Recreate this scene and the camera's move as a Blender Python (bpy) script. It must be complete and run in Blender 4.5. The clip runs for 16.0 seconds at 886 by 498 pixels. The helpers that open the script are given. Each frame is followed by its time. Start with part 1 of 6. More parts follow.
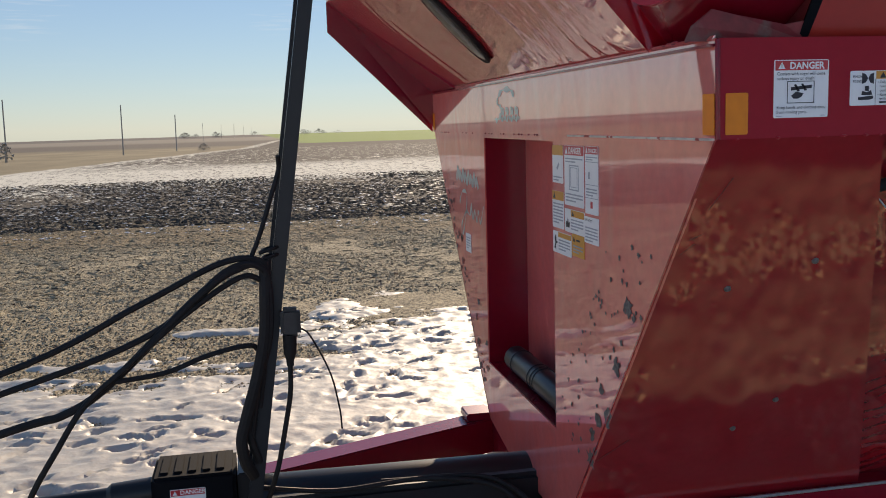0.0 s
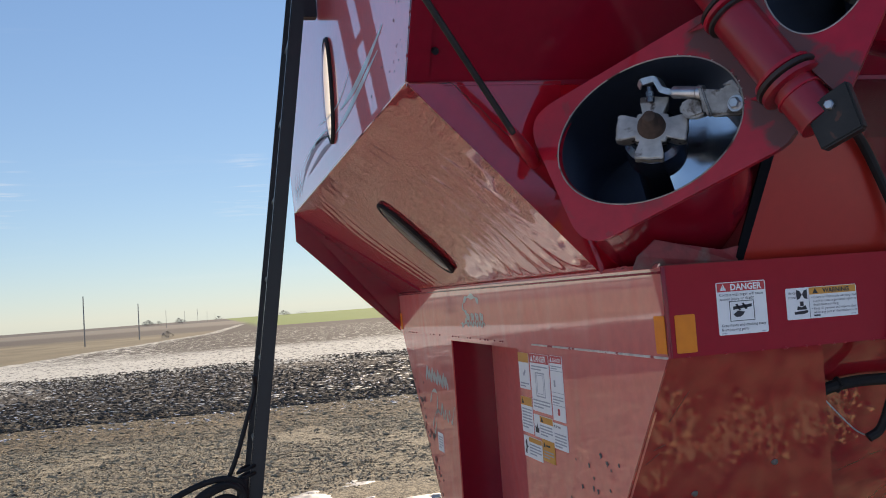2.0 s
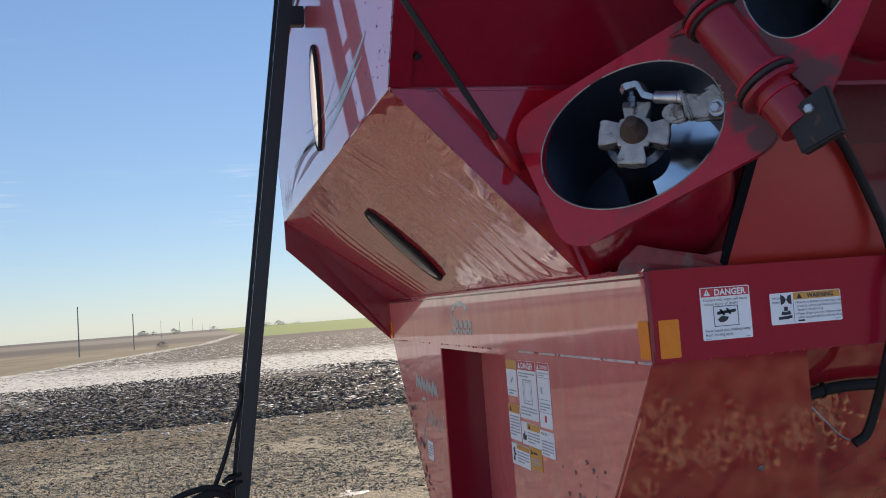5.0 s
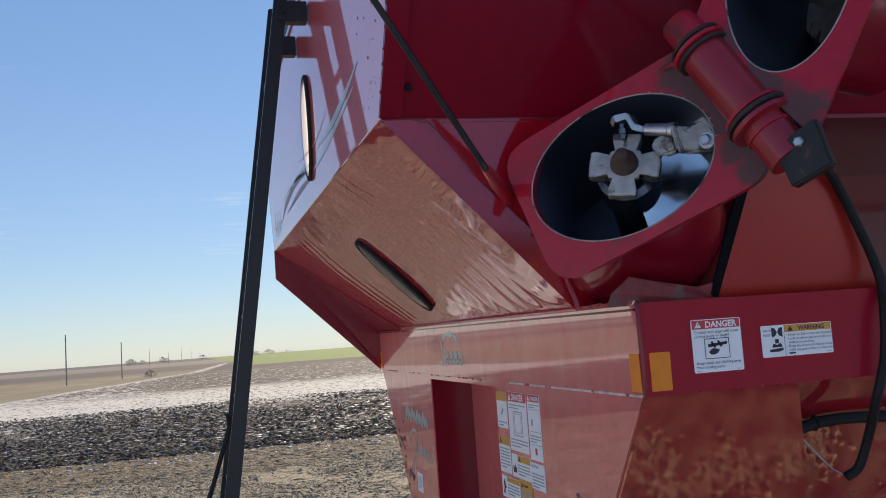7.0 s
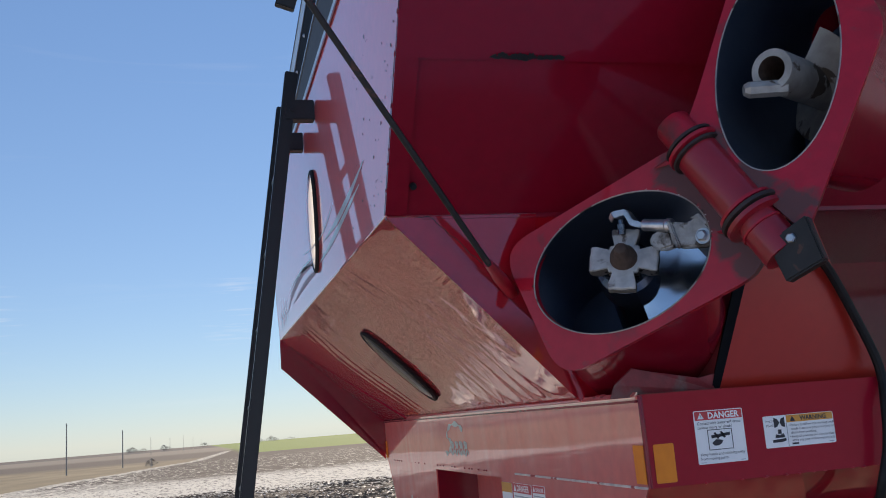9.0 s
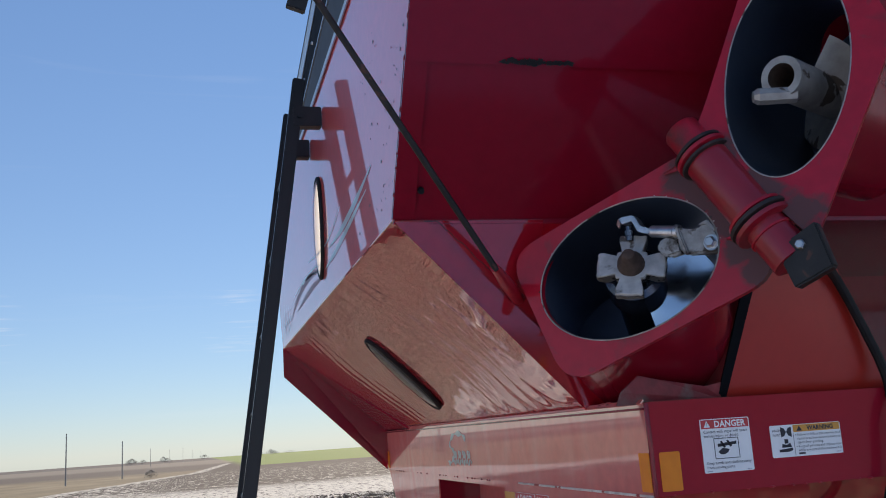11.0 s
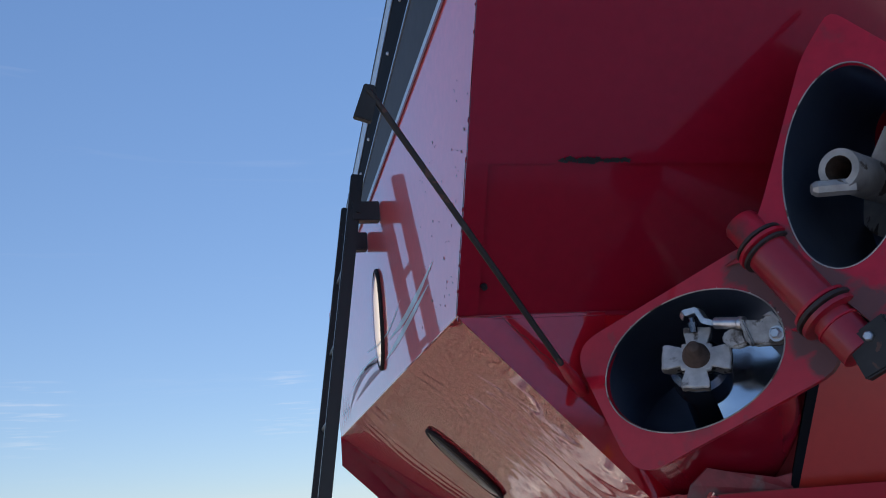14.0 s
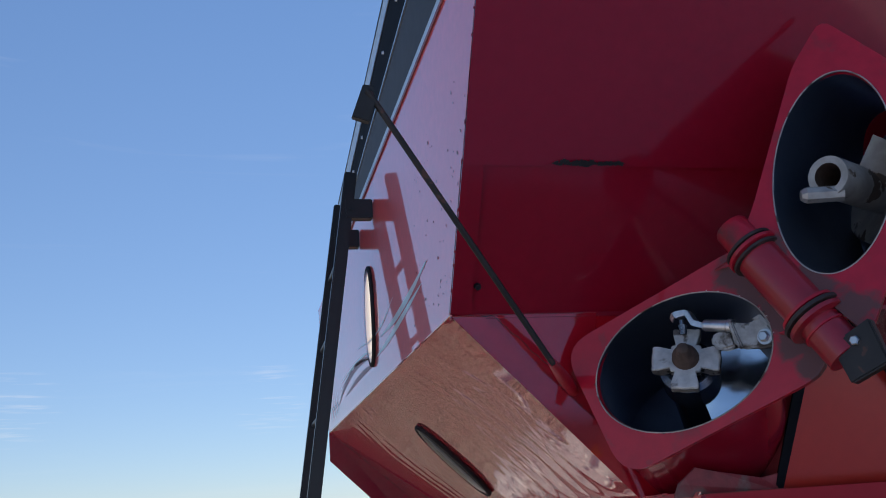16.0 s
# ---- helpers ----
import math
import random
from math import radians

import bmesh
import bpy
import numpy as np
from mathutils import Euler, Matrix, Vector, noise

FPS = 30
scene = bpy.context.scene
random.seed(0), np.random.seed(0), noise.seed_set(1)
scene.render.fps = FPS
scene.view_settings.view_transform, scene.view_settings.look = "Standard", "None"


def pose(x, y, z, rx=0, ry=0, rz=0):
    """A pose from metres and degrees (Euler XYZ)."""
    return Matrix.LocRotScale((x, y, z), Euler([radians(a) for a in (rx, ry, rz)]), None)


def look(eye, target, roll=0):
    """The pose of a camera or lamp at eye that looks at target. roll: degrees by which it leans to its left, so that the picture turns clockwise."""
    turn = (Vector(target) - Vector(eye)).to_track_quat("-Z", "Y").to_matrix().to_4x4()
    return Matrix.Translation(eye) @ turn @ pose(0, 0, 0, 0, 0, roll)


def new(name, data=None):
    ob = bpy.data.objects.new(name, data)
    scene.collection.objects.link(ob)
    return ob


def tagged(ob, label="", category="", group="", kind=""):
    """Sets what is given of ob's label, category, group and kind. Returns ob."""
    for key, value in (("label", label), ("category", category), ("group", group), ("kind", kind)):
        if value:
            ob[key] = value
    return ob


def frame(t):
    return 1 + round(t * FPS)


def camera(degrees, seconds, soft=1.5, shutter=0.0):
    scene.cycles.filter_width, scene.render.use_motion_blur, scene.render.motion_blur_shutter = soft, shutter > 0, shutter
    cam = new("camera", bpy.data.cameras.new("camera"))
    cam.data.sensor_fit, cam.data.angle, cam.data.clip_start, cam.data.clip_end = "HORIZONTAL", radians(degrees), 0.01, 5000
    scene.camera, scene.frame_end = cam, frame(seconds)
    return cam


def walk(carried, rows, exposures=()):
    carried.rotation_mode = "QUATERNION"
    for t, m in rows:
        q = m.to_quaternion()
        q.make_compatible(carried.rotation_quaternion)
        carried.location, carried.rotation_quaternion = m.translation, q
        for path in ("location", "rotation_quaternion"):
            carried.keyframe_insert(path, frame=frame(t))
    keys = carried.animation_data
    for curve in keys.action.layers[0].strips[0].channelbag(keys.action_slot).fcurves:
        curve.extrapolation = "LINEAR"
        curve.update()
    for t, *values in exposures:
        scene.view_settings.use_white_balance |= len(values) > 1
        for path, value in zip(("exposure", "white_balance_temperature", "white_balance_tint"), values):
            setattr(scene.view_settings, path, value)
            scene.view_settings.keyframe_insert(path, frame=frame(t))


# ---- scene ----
cam = camera(50.4, 16.0, soft=1.0)
EXPOSURES = [(0.0, 0.22, 7700, 13), (1.0, 0.24, 7700, 13), (2.2, 0.36, 7400, 13), (8.5, 0.32, 7100, 14), (16.0, 0.26, 6800, 14)]
PATH = [
    (0, (-1.017, -1.936, 2.508), (-0.625, 0.007, 2.239), -1.6),
    (0.5, (-1.027, -1.926, 2.5), (-0.615, 0.007, 2.191), -1.3),
    (1, (-1.042, -1.949, 2.506), (-0.594, -0.014, 2.27), -1.7),
    (1.5, (-1.048, -2.03, 2.619), (-0.545, -0.094, 2.579), -2.9),
    (2, (-1.055, -2.067, 2.641), (-0.571, -0.129, 2.738), -4.1),
    (2.5, (-1.049, -2.084, 2.645), (-0.575, -0.147, 2.79), -5.2),
    (3, (-1.042, -2.082, 2.642), (-0.539, -0.153, 2.803), -5.0),
    (3.5, (-1.035, -2.071, 2.637), (-0.523, -0.144, 2.796), -4.9),
    (4, (-1.027, -2.062, 2.636), (-0.496, -0.14, 2.791), -4.6),
    (4.2, (-1.026, -2.066, 2.634), (-0.499, -0.142, 2.774), -4.5),
    (6.3, (-1.024, -2.067, 2.629), (-0.568, -0.122, 2.739), -4.2),
    (6.5, (-1.021, -2.065, 2.632), (-0.55, -0.126, 2.766), -4.1),
    (7, (-1.022, -2.059, 2.636), (-0.505, -0.135, 2.812), -4.1),
    (7.5, (-1.033, -2.069, 2.637), (-0.521, -0.146, 2.837), -4.1),
    (8, (-1.042, -2.091, 2.648), (-0.564, -0.164, 2.891), -4.2),
    (8.5, (-1.036, -2.113, 2.655), (-0.554, -0.199, 2.979), -4.7),
    (8.7, (-1.036, -2.115, 2.656), (-0.532, -0.21, 3.001), -4.9),
    (10.8, (-1.043, -2.093, 2.626), (-0.515, -0.2, 2.996), -3.8),
    (11, (-1.046, -2.103, 2.632), (-0.535, -0.208, 3.015), -3.9),
    (11.5, (-1.06, -2.117, 2.646), (-0.58, -0.219, 3.057), -4.4),
    (12, (-1.061, -2.105, 2.645), (-0.59, -0.206, 3.063), -4.4),
    (12.5, (-1.064, -2.097, 2.647), (-0.603, -0.196, 3.064), -4.4),
    (13, (-1.071, -2.111, 2.657), (-0.633, -0.214, 3.114), -4.4),
    (13.5, (-1.083, -2.138, 2.665), (-0.661, -0.254, 3.186), -4.4),
    (14, (-1.098, -2.151, 2.67), (-0.68, -0.274, 3.219), -4.7),
    (14.5, (-1.106, -2.153, 2.673), (-0.687, -0.278, 3.228), -4.5),
    (15, (-1.115, -2.161, 2.67), (-0.674, -0.287, 3.213), -4.2),
    (15.5, (-1.113, -2.161, 2.674), (-0.666, -0.287, 3.211), -4.1),
    (16, (-1.123, -2.176, 2.671), (-0.678, -0.303, 3.211), -4.1),
]
walk(cam, [(t, look(eye, target, roll)) for t, eye, target, roll in PATH], EXPOSURES)

# ---- world and sun ----
SUN_AZ, SUN_EL = 20.0, 23.0
world = bpy.data.worlds.new("sky")
scene.world = world
world.use_nodes = True
wn = world.node_tree.nodes
sky = wn.new("ShaderNodeTexSky")
sky.sky_type, sky.sun_disc = "NISHITA", False
sky.sun_elevation, sky.sun_rotation = radians(SUN_EL), radians(SUN_AZ)
sky.air_density, sky.dust_density, sky.ozone_density = 1.0, 0.0, 4.5
sky.altitude = 600
wn["Background"].inputs[1].default_value = 0.099
wlink = world.node_tree.links.new
# a few thin streaks of high cloud
wmap, wnoise, wramp, wmix = wn.new("ShaderNodeMapping"), wn.new("ShaderNodeTexNoise"), wn.new("ShaderNodeMapRange"), wn.new("ShaderNodeMix")
wlink(wn.new("ShaderNodeTexCoord").outputs["Generated"], wmap.inputs[0])
wmap.inputs["Scale"].default_value = (1.2, 1.2, 16.0)
wnoise.inputs["Scale"].default_value, wnoise.inputs["Detail"].default_value, wnoise.inputs["Distortion"].default_value = 2.6, 7.0, 0.6
wlink(wmap.outputs[0], wnoise.inputs["Vector"])
wfar, wstreak = wn.new("ShaderNodeMapping"), wn.new("ShaderNodeTexNoise")
wlink(wmap.inputs[0].links[0].from_socket, wfar.inputs[0])
wfar.inputs["Scale"].default_value, wfar.inputs["Rotation"].default_value = (9.0, 9.0, 150.0), (0.0, -0.06, 0.0)
wstreak.inputs["Scale"].default_value, wstreak.inputs["Detail"].default_value = 1.6, 6.0
wlink(wfar.outputs[0], wstreak.inputs["Vector"])
wramp.inputs[1].default_value, wramp.inputs[2].default_value, wramp.inputs[4].default_value = 0.64, 0.80, 0.07
wlink(wnoise.outputs["Fac"], wramp.inputs[0])
wmix.data_type = "RGBA"
# two patches of brighter wisps low over the field
wsum = wramp.outputs[0]
for wisp, tight, gain in (((0.040, 0.991, 0.127), 0.0011, 0.26), ((-0.200, 0.972, 0.125), 0.0012, 0.24)):
    wdot, wnear, wfine, wprod, wadd = wn.new("ShaderNodeVectorMath"), wn.new("ShaderNodeMapRange"), wn.new("ShaderNodeMapRange"), wn.new("ShaderNodeMath"), wn.new("ShaderNodeMath")
    wdot.operation, wprod.operation, wadd.operation = "DOT_PRODUCT", "MULTIPLY", "ADD"
    wdot.inputs[1].default_value = Vector(wisp).normalized()
    wlink(wmap.inputs[0].links[0].from_socket, wdot.inputs[0])
    wnear.inputs[1].default_value, wnear.inputs[2].default_value, wnear.inputs[4].default_value = 1 - tight, 1.0, gain
    wnear.interpolation_type = "SMOOTHSTEP"
    wlink(wdot.outputs["Value"], wnear.inputs[0])
    wlink(wstreak.outputs["Fac"], wfine.inputs[0])
    wfine.inputs[1].default_value, wfine.inputs[2].default_value = 0.54, 0.70
    wlink(wnear.outputs[0], wprod.inputs[0]), wlink(wfine.outputs[0], wprod.inputs[1])
    wlink(wsum, wadd.inputs[0]), wlink(wprod.outputs[0], wadd.inputs[1])
    wsum = wadd.outputs[0]
wlink(wsum, wmix.inputs[0])
# a clear winter sky, paler at the skyline and deeper blue overhead
wgam, wmul = wn.new("ShaderNodeGamma"), wn.new("ShaderNodeMix")
wgam.inputs[1].default_value = 0.68
wlink(sky.outputs[0], wgam.inputs[0])
wmul.data_type, wmul.blend_type = "RGBA", "MULTIPLY"
wmul.inputs[0].default_value, wmul.inputs[7].default_value = 1.0, (1.40, 1.70, 2.05, 1)
wlink(wgam.outputs[0], wmul.inputs[6])
wsep, whigh, wtint = wn.new("ShaderNodeSeparateXYZ"), wn.new("ShaderNodeMapRange"), wn.new("ShaderNodeMix")
wlink(wmap.inputs[0].links[0].from_socket, wsep.inputs[0])
wlink(wsep.outputs[2], whigh.inputs[0])
whigh.inputs[1].default_value, whigh.inputs[2].default_value = 0.0, 0.55
wtint.data_type = "RGBA"
wtint.inputs[6].default_value, wtint.inputs[7].default_value = (1.22, 1.38, 1.60, 1), (1.14, 1.49, 1.93, 1)
wlink(whigh.outputs[0], wtint.inputs[0])
wlink(wtint.outputs[2], wmul.inputs[7])
wlink(wmul.outputs[2], wmix.inputs[6])
wmix.inputs[7].default_value = (7.5, 7.8, 8.2, 1)
wlink(wmix.outputs[2], wn["Background"].inputs[0])
sun = new("sun", bpy.data.lights.new("sun", "SUN"))
sun.data.energy, sun.data.angle, sun.data.color = 4.4, radians(0.5), (1.0, 0.86, 0.70)
az, el = radians(SUN_AZ), radians(SUN_EL)
sun.matrix_world = look((0, 0, 30), (-math.sin(az) * math.cos(el) * 10, -math.cos(az) * math.cos(el) * 10, 30 - math.sin(el) * 10))


# ---- materials ----
def material(name, color, rough=0.5, metal=0.0, coat=0.0, vary=0.15, grain=40.0, bump=0.1, bump_scale=60.0, spots=None, spot_scale=6.0, spot_cut=0.6, distort=0.0, wave=0.0, wave_scale=2.5, rings=None, lacquer=1.85, shine=None, blur=0.03, spot_soft=0.03, flow=None, crust=None):
    """A surface with colour that varies at two scales, patches of wear, fine relief and, for sheet metal, slow waves."""
    m = bpy.data.materials.new(name)
    m.use_nodes = True
    nt = m.node_tree
    n, link = nt.nodes, nt.links.new
    bsdf = n["Principled BSDF"]
    bsdf.inputs["Roughness"].default_value, bsdf.inputs["Metallic"].default_value = rough, metal
    bsdf.inputs["Coat Weight"].default_value, bsdf.inputs["Coat Roughness"].default_value = coat, blur
    bsdf.inputs["Coat IOR"].default_value = lacquer if coat > 0.8 else 1.5
    bsdf.inputs["Specular IOR Level"].default_value = shine if shine is not None else 0.2 if coat > 0.5 else 0.5
    at = n.new("ShaderNodeTexCoord").outputs["Object"]

    def noise_at(scale, detail=4.0, dist=0.0):
        t = n.new("ShaderNodeTexNoise")
        t.inputs["Scale"].default_value, t.inputs["Detail"].default_value, t.inputs["Distortion"].default_value = scale, detail, dist
        link(at, t.inputs["Vector"])
        return t.outputs["Fac"]

    def ramp(fac, lo, hi, a, b):
        r = n.new("ShaderNodeMapRange")
        r.inputs[1].default_value, r.inputs[2].default_value, r.inputs[3].default_value, r.inputs[4].default_value = lo, hi, a, b
        link(fac, r.inputs[0])
        return r.outputs[0]

    def mix(fac, a, b, kind="MIX"):
        x = n.new("ShaderNodeMix")
        x.data_type, x.blend_type = "RGBA", kind
        for sock, val in ((x.inputs[0], fac), (x.inputs[6], a), (x.inputs[7], b)):
            if hasattr(val, "is_linked"):
                link(val, sock)
            else:
                sock.default_value = val
        return x.outputs[2]

    dark, light = [(*(min(1, c * k) for c in color), 1) for k in (1 - vary, 1 + vary)]
    col = mix(ramp(noise_at(grain, 6), 0.3, 0.7, 0, 1), dark, light)
    col = mix(ramp(noise_at(grain / 14, 3), 0.35, 0.65, 0, 0.5), col, (*(c * (1 - vary) for c in color), 1))
    if spots:
        f = ramp(noise_at(spot_scale, 8, 0.4), spot_cut, spot_cut + spot_soft, 0, 1)
        col = mix(f, col, (*spots, 1))
        link(ramp(f, 0, 1, rough, 0.75), bsdf.inputs["Roughness"])
        link(ramp(f, 0, 1, coat, 0), bsdf.inputs["Coat Weight"])
    if crust:
        # greasy dust caked round the places where parts rub
        places, reach, shade = crust
        total = None
        for place in places:
            dv = n.new("ShaderNodeVectorMath")
            dv.operation = "DISTANCE"
            dv.inputs[1].default_value = place
            link(at, dv.inputs[0])
            f = ramp(dv.outputs["Value"], reach, reach * 0.35, 0, 1)
            if total is not None:
                mx = n.new("ShaderNodeMath")
                mx.operation = "MAXIMUM"
                link(total, mx.inputs[0]), link(f, mx.inputs[1])
                f = mx.outputs[0]
            total = f
        ad = n.new("ShaderNodeMath")
        ad.operation = "ADD"
        link(total, ad.inputs[0]), link(ramp(noise_at(22, 6, 0.5), 0.3, 0.7, -0.45, 0.45), ad.inputs[1])
        f = ramp(ad.outputs[0], 0.28, 0.80, 0, 0.9)
        col = mix(f, col, (*shade, 1))
        link(ramp(f, 0, 1, coat, 0), bsdf.inputs["Coat Weight"])
    link(col, bsdf.inputs["Base Color"])
    b = n.new("ShaderNodeBump")
    b.inputs["Strength"].default_value, b.inputs["Distance"].default_value = bump, 0.002
    link(noise_at(bump_scale, 5), b.inputs["Height"])
    out = b
    if wave:
        out = n.new("ShaderNodeBump")
        out.inputs["Strength"].default_value, out.inputs["Distance"].default_value = 1.0, wave
        height = noise_at(wave_scale, 1.5, distort)
        if flow:
            # waves drawn out along the sheet's own direction
            along, per_along, across, per_across = flow
            comb, tn = n.new("ShaderNodeCombineXYZ"), n.new("ShaderNodeTexNoise")
            for k, (axis, per) in enumerate(((along, per_along), (across, per_across))):
                dt = n.new("ShaderNodeVectorMath")
                dt.operation = "DOT_PRODUCT"
                dt.inputs[1].default_value = Vector(axis).normalized() * per
                link(at, dt.inputs[0])
                link(dt.outputs["Value"], comb.inputs[k])
            tn.inputs["Scale"].default_value, tn.inputs["Detail"].default_value, tn.inputs["Roughness"].default_value, tn.inputs["Distortion"].default_value = 1.0, 1.0, 0.3, distort
            link(comb.outputs[0], tn.inputs["Vector"])
            height = tn.outputs["Fac"]
        link(height, out.inputs["Height"])
        link(b.outputs[0], out.inputs["Normal"])
    if rings:
        # oil-canned sheet: rings that spread from the middle of the panel
        centre, per_metre, depth = rings
        mp, wv, rb = n.new("ShaderNodeMapping"), n.new("ShaderNodeTexWave"), n.new("ShaderNodeBump")
        mp.inputs["Location"].default_value = [-c for c in centre]
        link(at, mp.inputs[0])
        link(mp.outputs[0], wv.inputs["Vector"])
        wv.wave_type, wv.rings_direction = "RINGS", "SPHERICAL"
        wv.inputs["Scale"].default_value, wv.inputs["Distortion"].default_value, wv.inputs["Detail"].default_value, wv.inputs["Detail Scale"].default_value = per_metre, 7.0, 1.5, 1.2
        rb.inputs["Strength"].default_value, rb.inputs["Distance"].default_value = 1.0, depth
        link(wv.outputs["Fac"], rb.inputs["Height"])
        link(out.outputs[0], rb.inputs["Normal"])
        out = rb
    link(out.outputs[0], bsdf.inputs["Normal"])
    return m


RED = (0.46, 0.008, 0.022)
# the cart's red with shade put into it, darkened for the flared wall
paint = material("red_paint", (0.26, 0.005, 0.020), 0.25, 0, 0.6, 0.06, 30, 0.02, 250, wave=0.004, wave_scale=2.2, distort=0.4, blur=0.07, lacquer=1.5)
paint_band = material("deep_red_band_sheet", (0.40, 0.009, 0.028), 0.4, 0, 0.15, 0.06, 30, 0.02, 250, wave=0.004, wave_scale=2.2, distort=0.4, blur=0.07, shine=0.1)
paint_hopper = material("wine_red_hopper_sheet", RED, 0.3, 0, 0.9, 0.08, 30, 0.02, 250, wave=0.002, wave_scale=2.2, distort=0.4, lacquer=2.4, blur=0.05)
# same red, base lightened to stand in for light on the shaded front
paint_front = material("lightened_red_front_sheet", (0.90, 0.19, 0.17), 0.3, 0, 0.9, 0.08, 30, 0.02, 250, wave=0.014, distort=1.0, flow=((0.0, 0.0, 1.0), 2.4, (0.0, 1.0, 0.0), 4.0), lacquer=3.6, blur=0.025)
# the upper wall's red is brightened in colour too, for light it lacks
paint_upper = material("lightened_red_upper_sheet", (0.85, 0.10, 0.095), 0.3, 0, 0.9, 0.08, 30, 0.02, 250, wave=0.002, wave_scale=1.6, distort=0.4, lacquer=3.0, blur=0.02)
paint_wavy = material("red_paint_wavy_sheet", (0.52, 0.016, 0.030), 0.22, 0, 0.9, 0.06, 30, 0.0, 250, lacquer=3.3, blur=0.020)
paint_peel = material("red_paint_orange_peel", (0.40, 0.013, 0.022), 0.25, 0, 0.9, 0.08, 30, 0.02, 250, wave=0.006, wave_scale=4.5, distort=1.2, lacquer=2.35, blur=0.04)
paint_rings = material("red_paint_oil_canned", (0.40, 0.013, 0.022), 0.25, 0, 0.9, 0.08, 30, 0.02, 250, wave=0.004, wave_scale=4.5, distort=1.2, rings=((0.66, 0.2, 2.2), 5.0, 0.003), lacquer=2.5, blur=0.012)
# orange in this base stands in for the sunlit ground's reflection
paint_side = material("warm_tinted_side_sheet", (0.44, 0.022, 0.013), 0.35, 0, 0.12, 0.06, 30, 0.02, 250, wave=0.004, wave_scale=2.2, distort=0.4, lacquer=1.45)
grease = material("dried_grease", (0.035, 0.022, 0.020), 0.6, 0, 0, 0.5, 40, 0.4, 90)
paint_worn = material("red_paint_worn", (0.48, 0.012, 0.032), 0.35, 0, 0.6, 0.15, 25, 0.1, 120, spots=(0.085, 0.042, 0.042), spot_scale=5.5, spot_cut=0.53, wave=0.002, spot_soft=0.13)
dusty_plate = material("dusty_scuffed_red", (0.24, 0.022, 0.032), 0.55, 0, 0.1, 0.3, 30, 0.4, 60, spots=(0.20, 0.11, 0.10), spot_scale=16, spot_cut=0.54, spot_soft=0.12)
black = material("black_paint", (0.007, 0.008, 0.011), 0.42, 0, 0.05, 0.2, 30, 0.1, 120)
rubber = material("black_rubber", (0.018, 0.017, 0.018), 0.6, 0, 0, 0.25, 40, 0.15, 200, shine=0.25)
steel_dark = material("dark_scoured_steel", (0.10, 0.125, 0.17), 0.25, 0.9, 0, 0.25, 12, 0.1, 90)
bore_steel = material("polished_bore_steel", (0.15, 0.19, 0.27), 0.36, 0.9, 0, 0.2, 6, 0.04, 40)
polished = material("polished_flight_steel", (0.62, 0.64, 0.67), 0.12, 1.0, 0, 0.15, 9, 0.05, 40, wave=0.001, wave_scale=9)
greasy_steel = material("greasy_cast_steel", (0.20, 0.185, 0.17), 0.45, 0.5, 0, 0.5, 35, 0.4, 80, spots=(0.03, 0.026, 0.022), spot_scale=22, spot_cut=0.5)
worn_face = material("worn_bright_casting", (0.54, 0.52, 0.49), 0.45, 0.3, 0, 0.25, 40, 0.4, 70, spots=(0.13, 0.11, 0.10), spot_scale=26, spot_cut=0.58, spot_soft=0.08)
worn_grey = material("worn_grey_casting", (0.36, 0.345, 0.33), 0.45, 0.5, 0, 0.3, 45, 0.4, 70, spots=(0.10, 0.085, 0.075), spot_scale=24, spot_cut=0.52, spot_soft=0.1)
paint_hinge = material("red_hinge_paint", (0.32, 0.009, 0.022), 0.3, 0, 0.5, 0.12, 25, 0.1, 120, spots=(0.10, 0.055, 0.055), spot_scale=7, spot_cut=0.62, spot_soft=0.12)
steel = material("bare_cast_steel", (0.42, 0.40, 0.37), 0.5, 0.6, 0, 0.3, 25, 0.3, 80, spots=(0.12, 0.09, 0.07), spot_scale=14, spot_cut=0.6)
zinc = material("galvanised_steel", (0.55, 0.56, 0.58), 0.3, 0.9, 0, 0.15, 60, 0.1, 100)
amber = material("amber_reflector", (1.0, 0.26, 0.006), 0.5, 0, 0.0, 0.1, 30, 0.05, 300)
white = material("white_vinyl", (0.95, 0.95, 0.95), 0.4, 0, 0.2, 0.04, 20, 0.02, 200)
sign_red = material("sign_red", (0.62, 0.03, 0.04), 0.4, 0, 0.2, 0.05, 20, 0.02, 200)
sign_orange = material("sign_orange", (0.75, 0.33, 0.04), 0.4, 0, 0.2, 0.05, 20, 0.02, 200)
ink = material("black_ink", (0.02, 0.02, 0.03), 0.5, 0, 0, 0.1, 20, 0.02, 200)
grey_ink = material("grey_ink", (0.40, 0.41, 0.46), 0.5, 0, 0, 0.1, 20, 0.02, 200)
decal = material("silver_decal", (0.55, 0.60, 0.58), 0.35, 0.2, 0.3, 0.1, 30, 0.02, 200)
black_worn = material("worn_black_steel", (0.02, 0.018, 0.018), 0.5, 0.2, 0, 0.4, 20, 0.3, 70, spots=(0.10, 0.05, 0.04), spot_scale=20, spot_cut=0.62)
black_gloss = material("black_plastic", (0.010, 0.011, 0.014), 0.4, 0, 0.0, 0.2, 20, 0.05, 60)
plastic_grey = material("dusty_black_plastic", (0.05, 0.047, 0.045), 0.6, 0, 0, 0.25, 30, 0.15, 150)
rust = material("rusty_steel", (0.10, 0.065, 0.05), 0.75, 0.3, 0, 0.35, 60, 0.4, 120)
paint_dull = material("dull_red_paint", (0.22, 0.03, 0.035), 0.5, 0, 0.2, 0.2, 20, 0.1, 120)
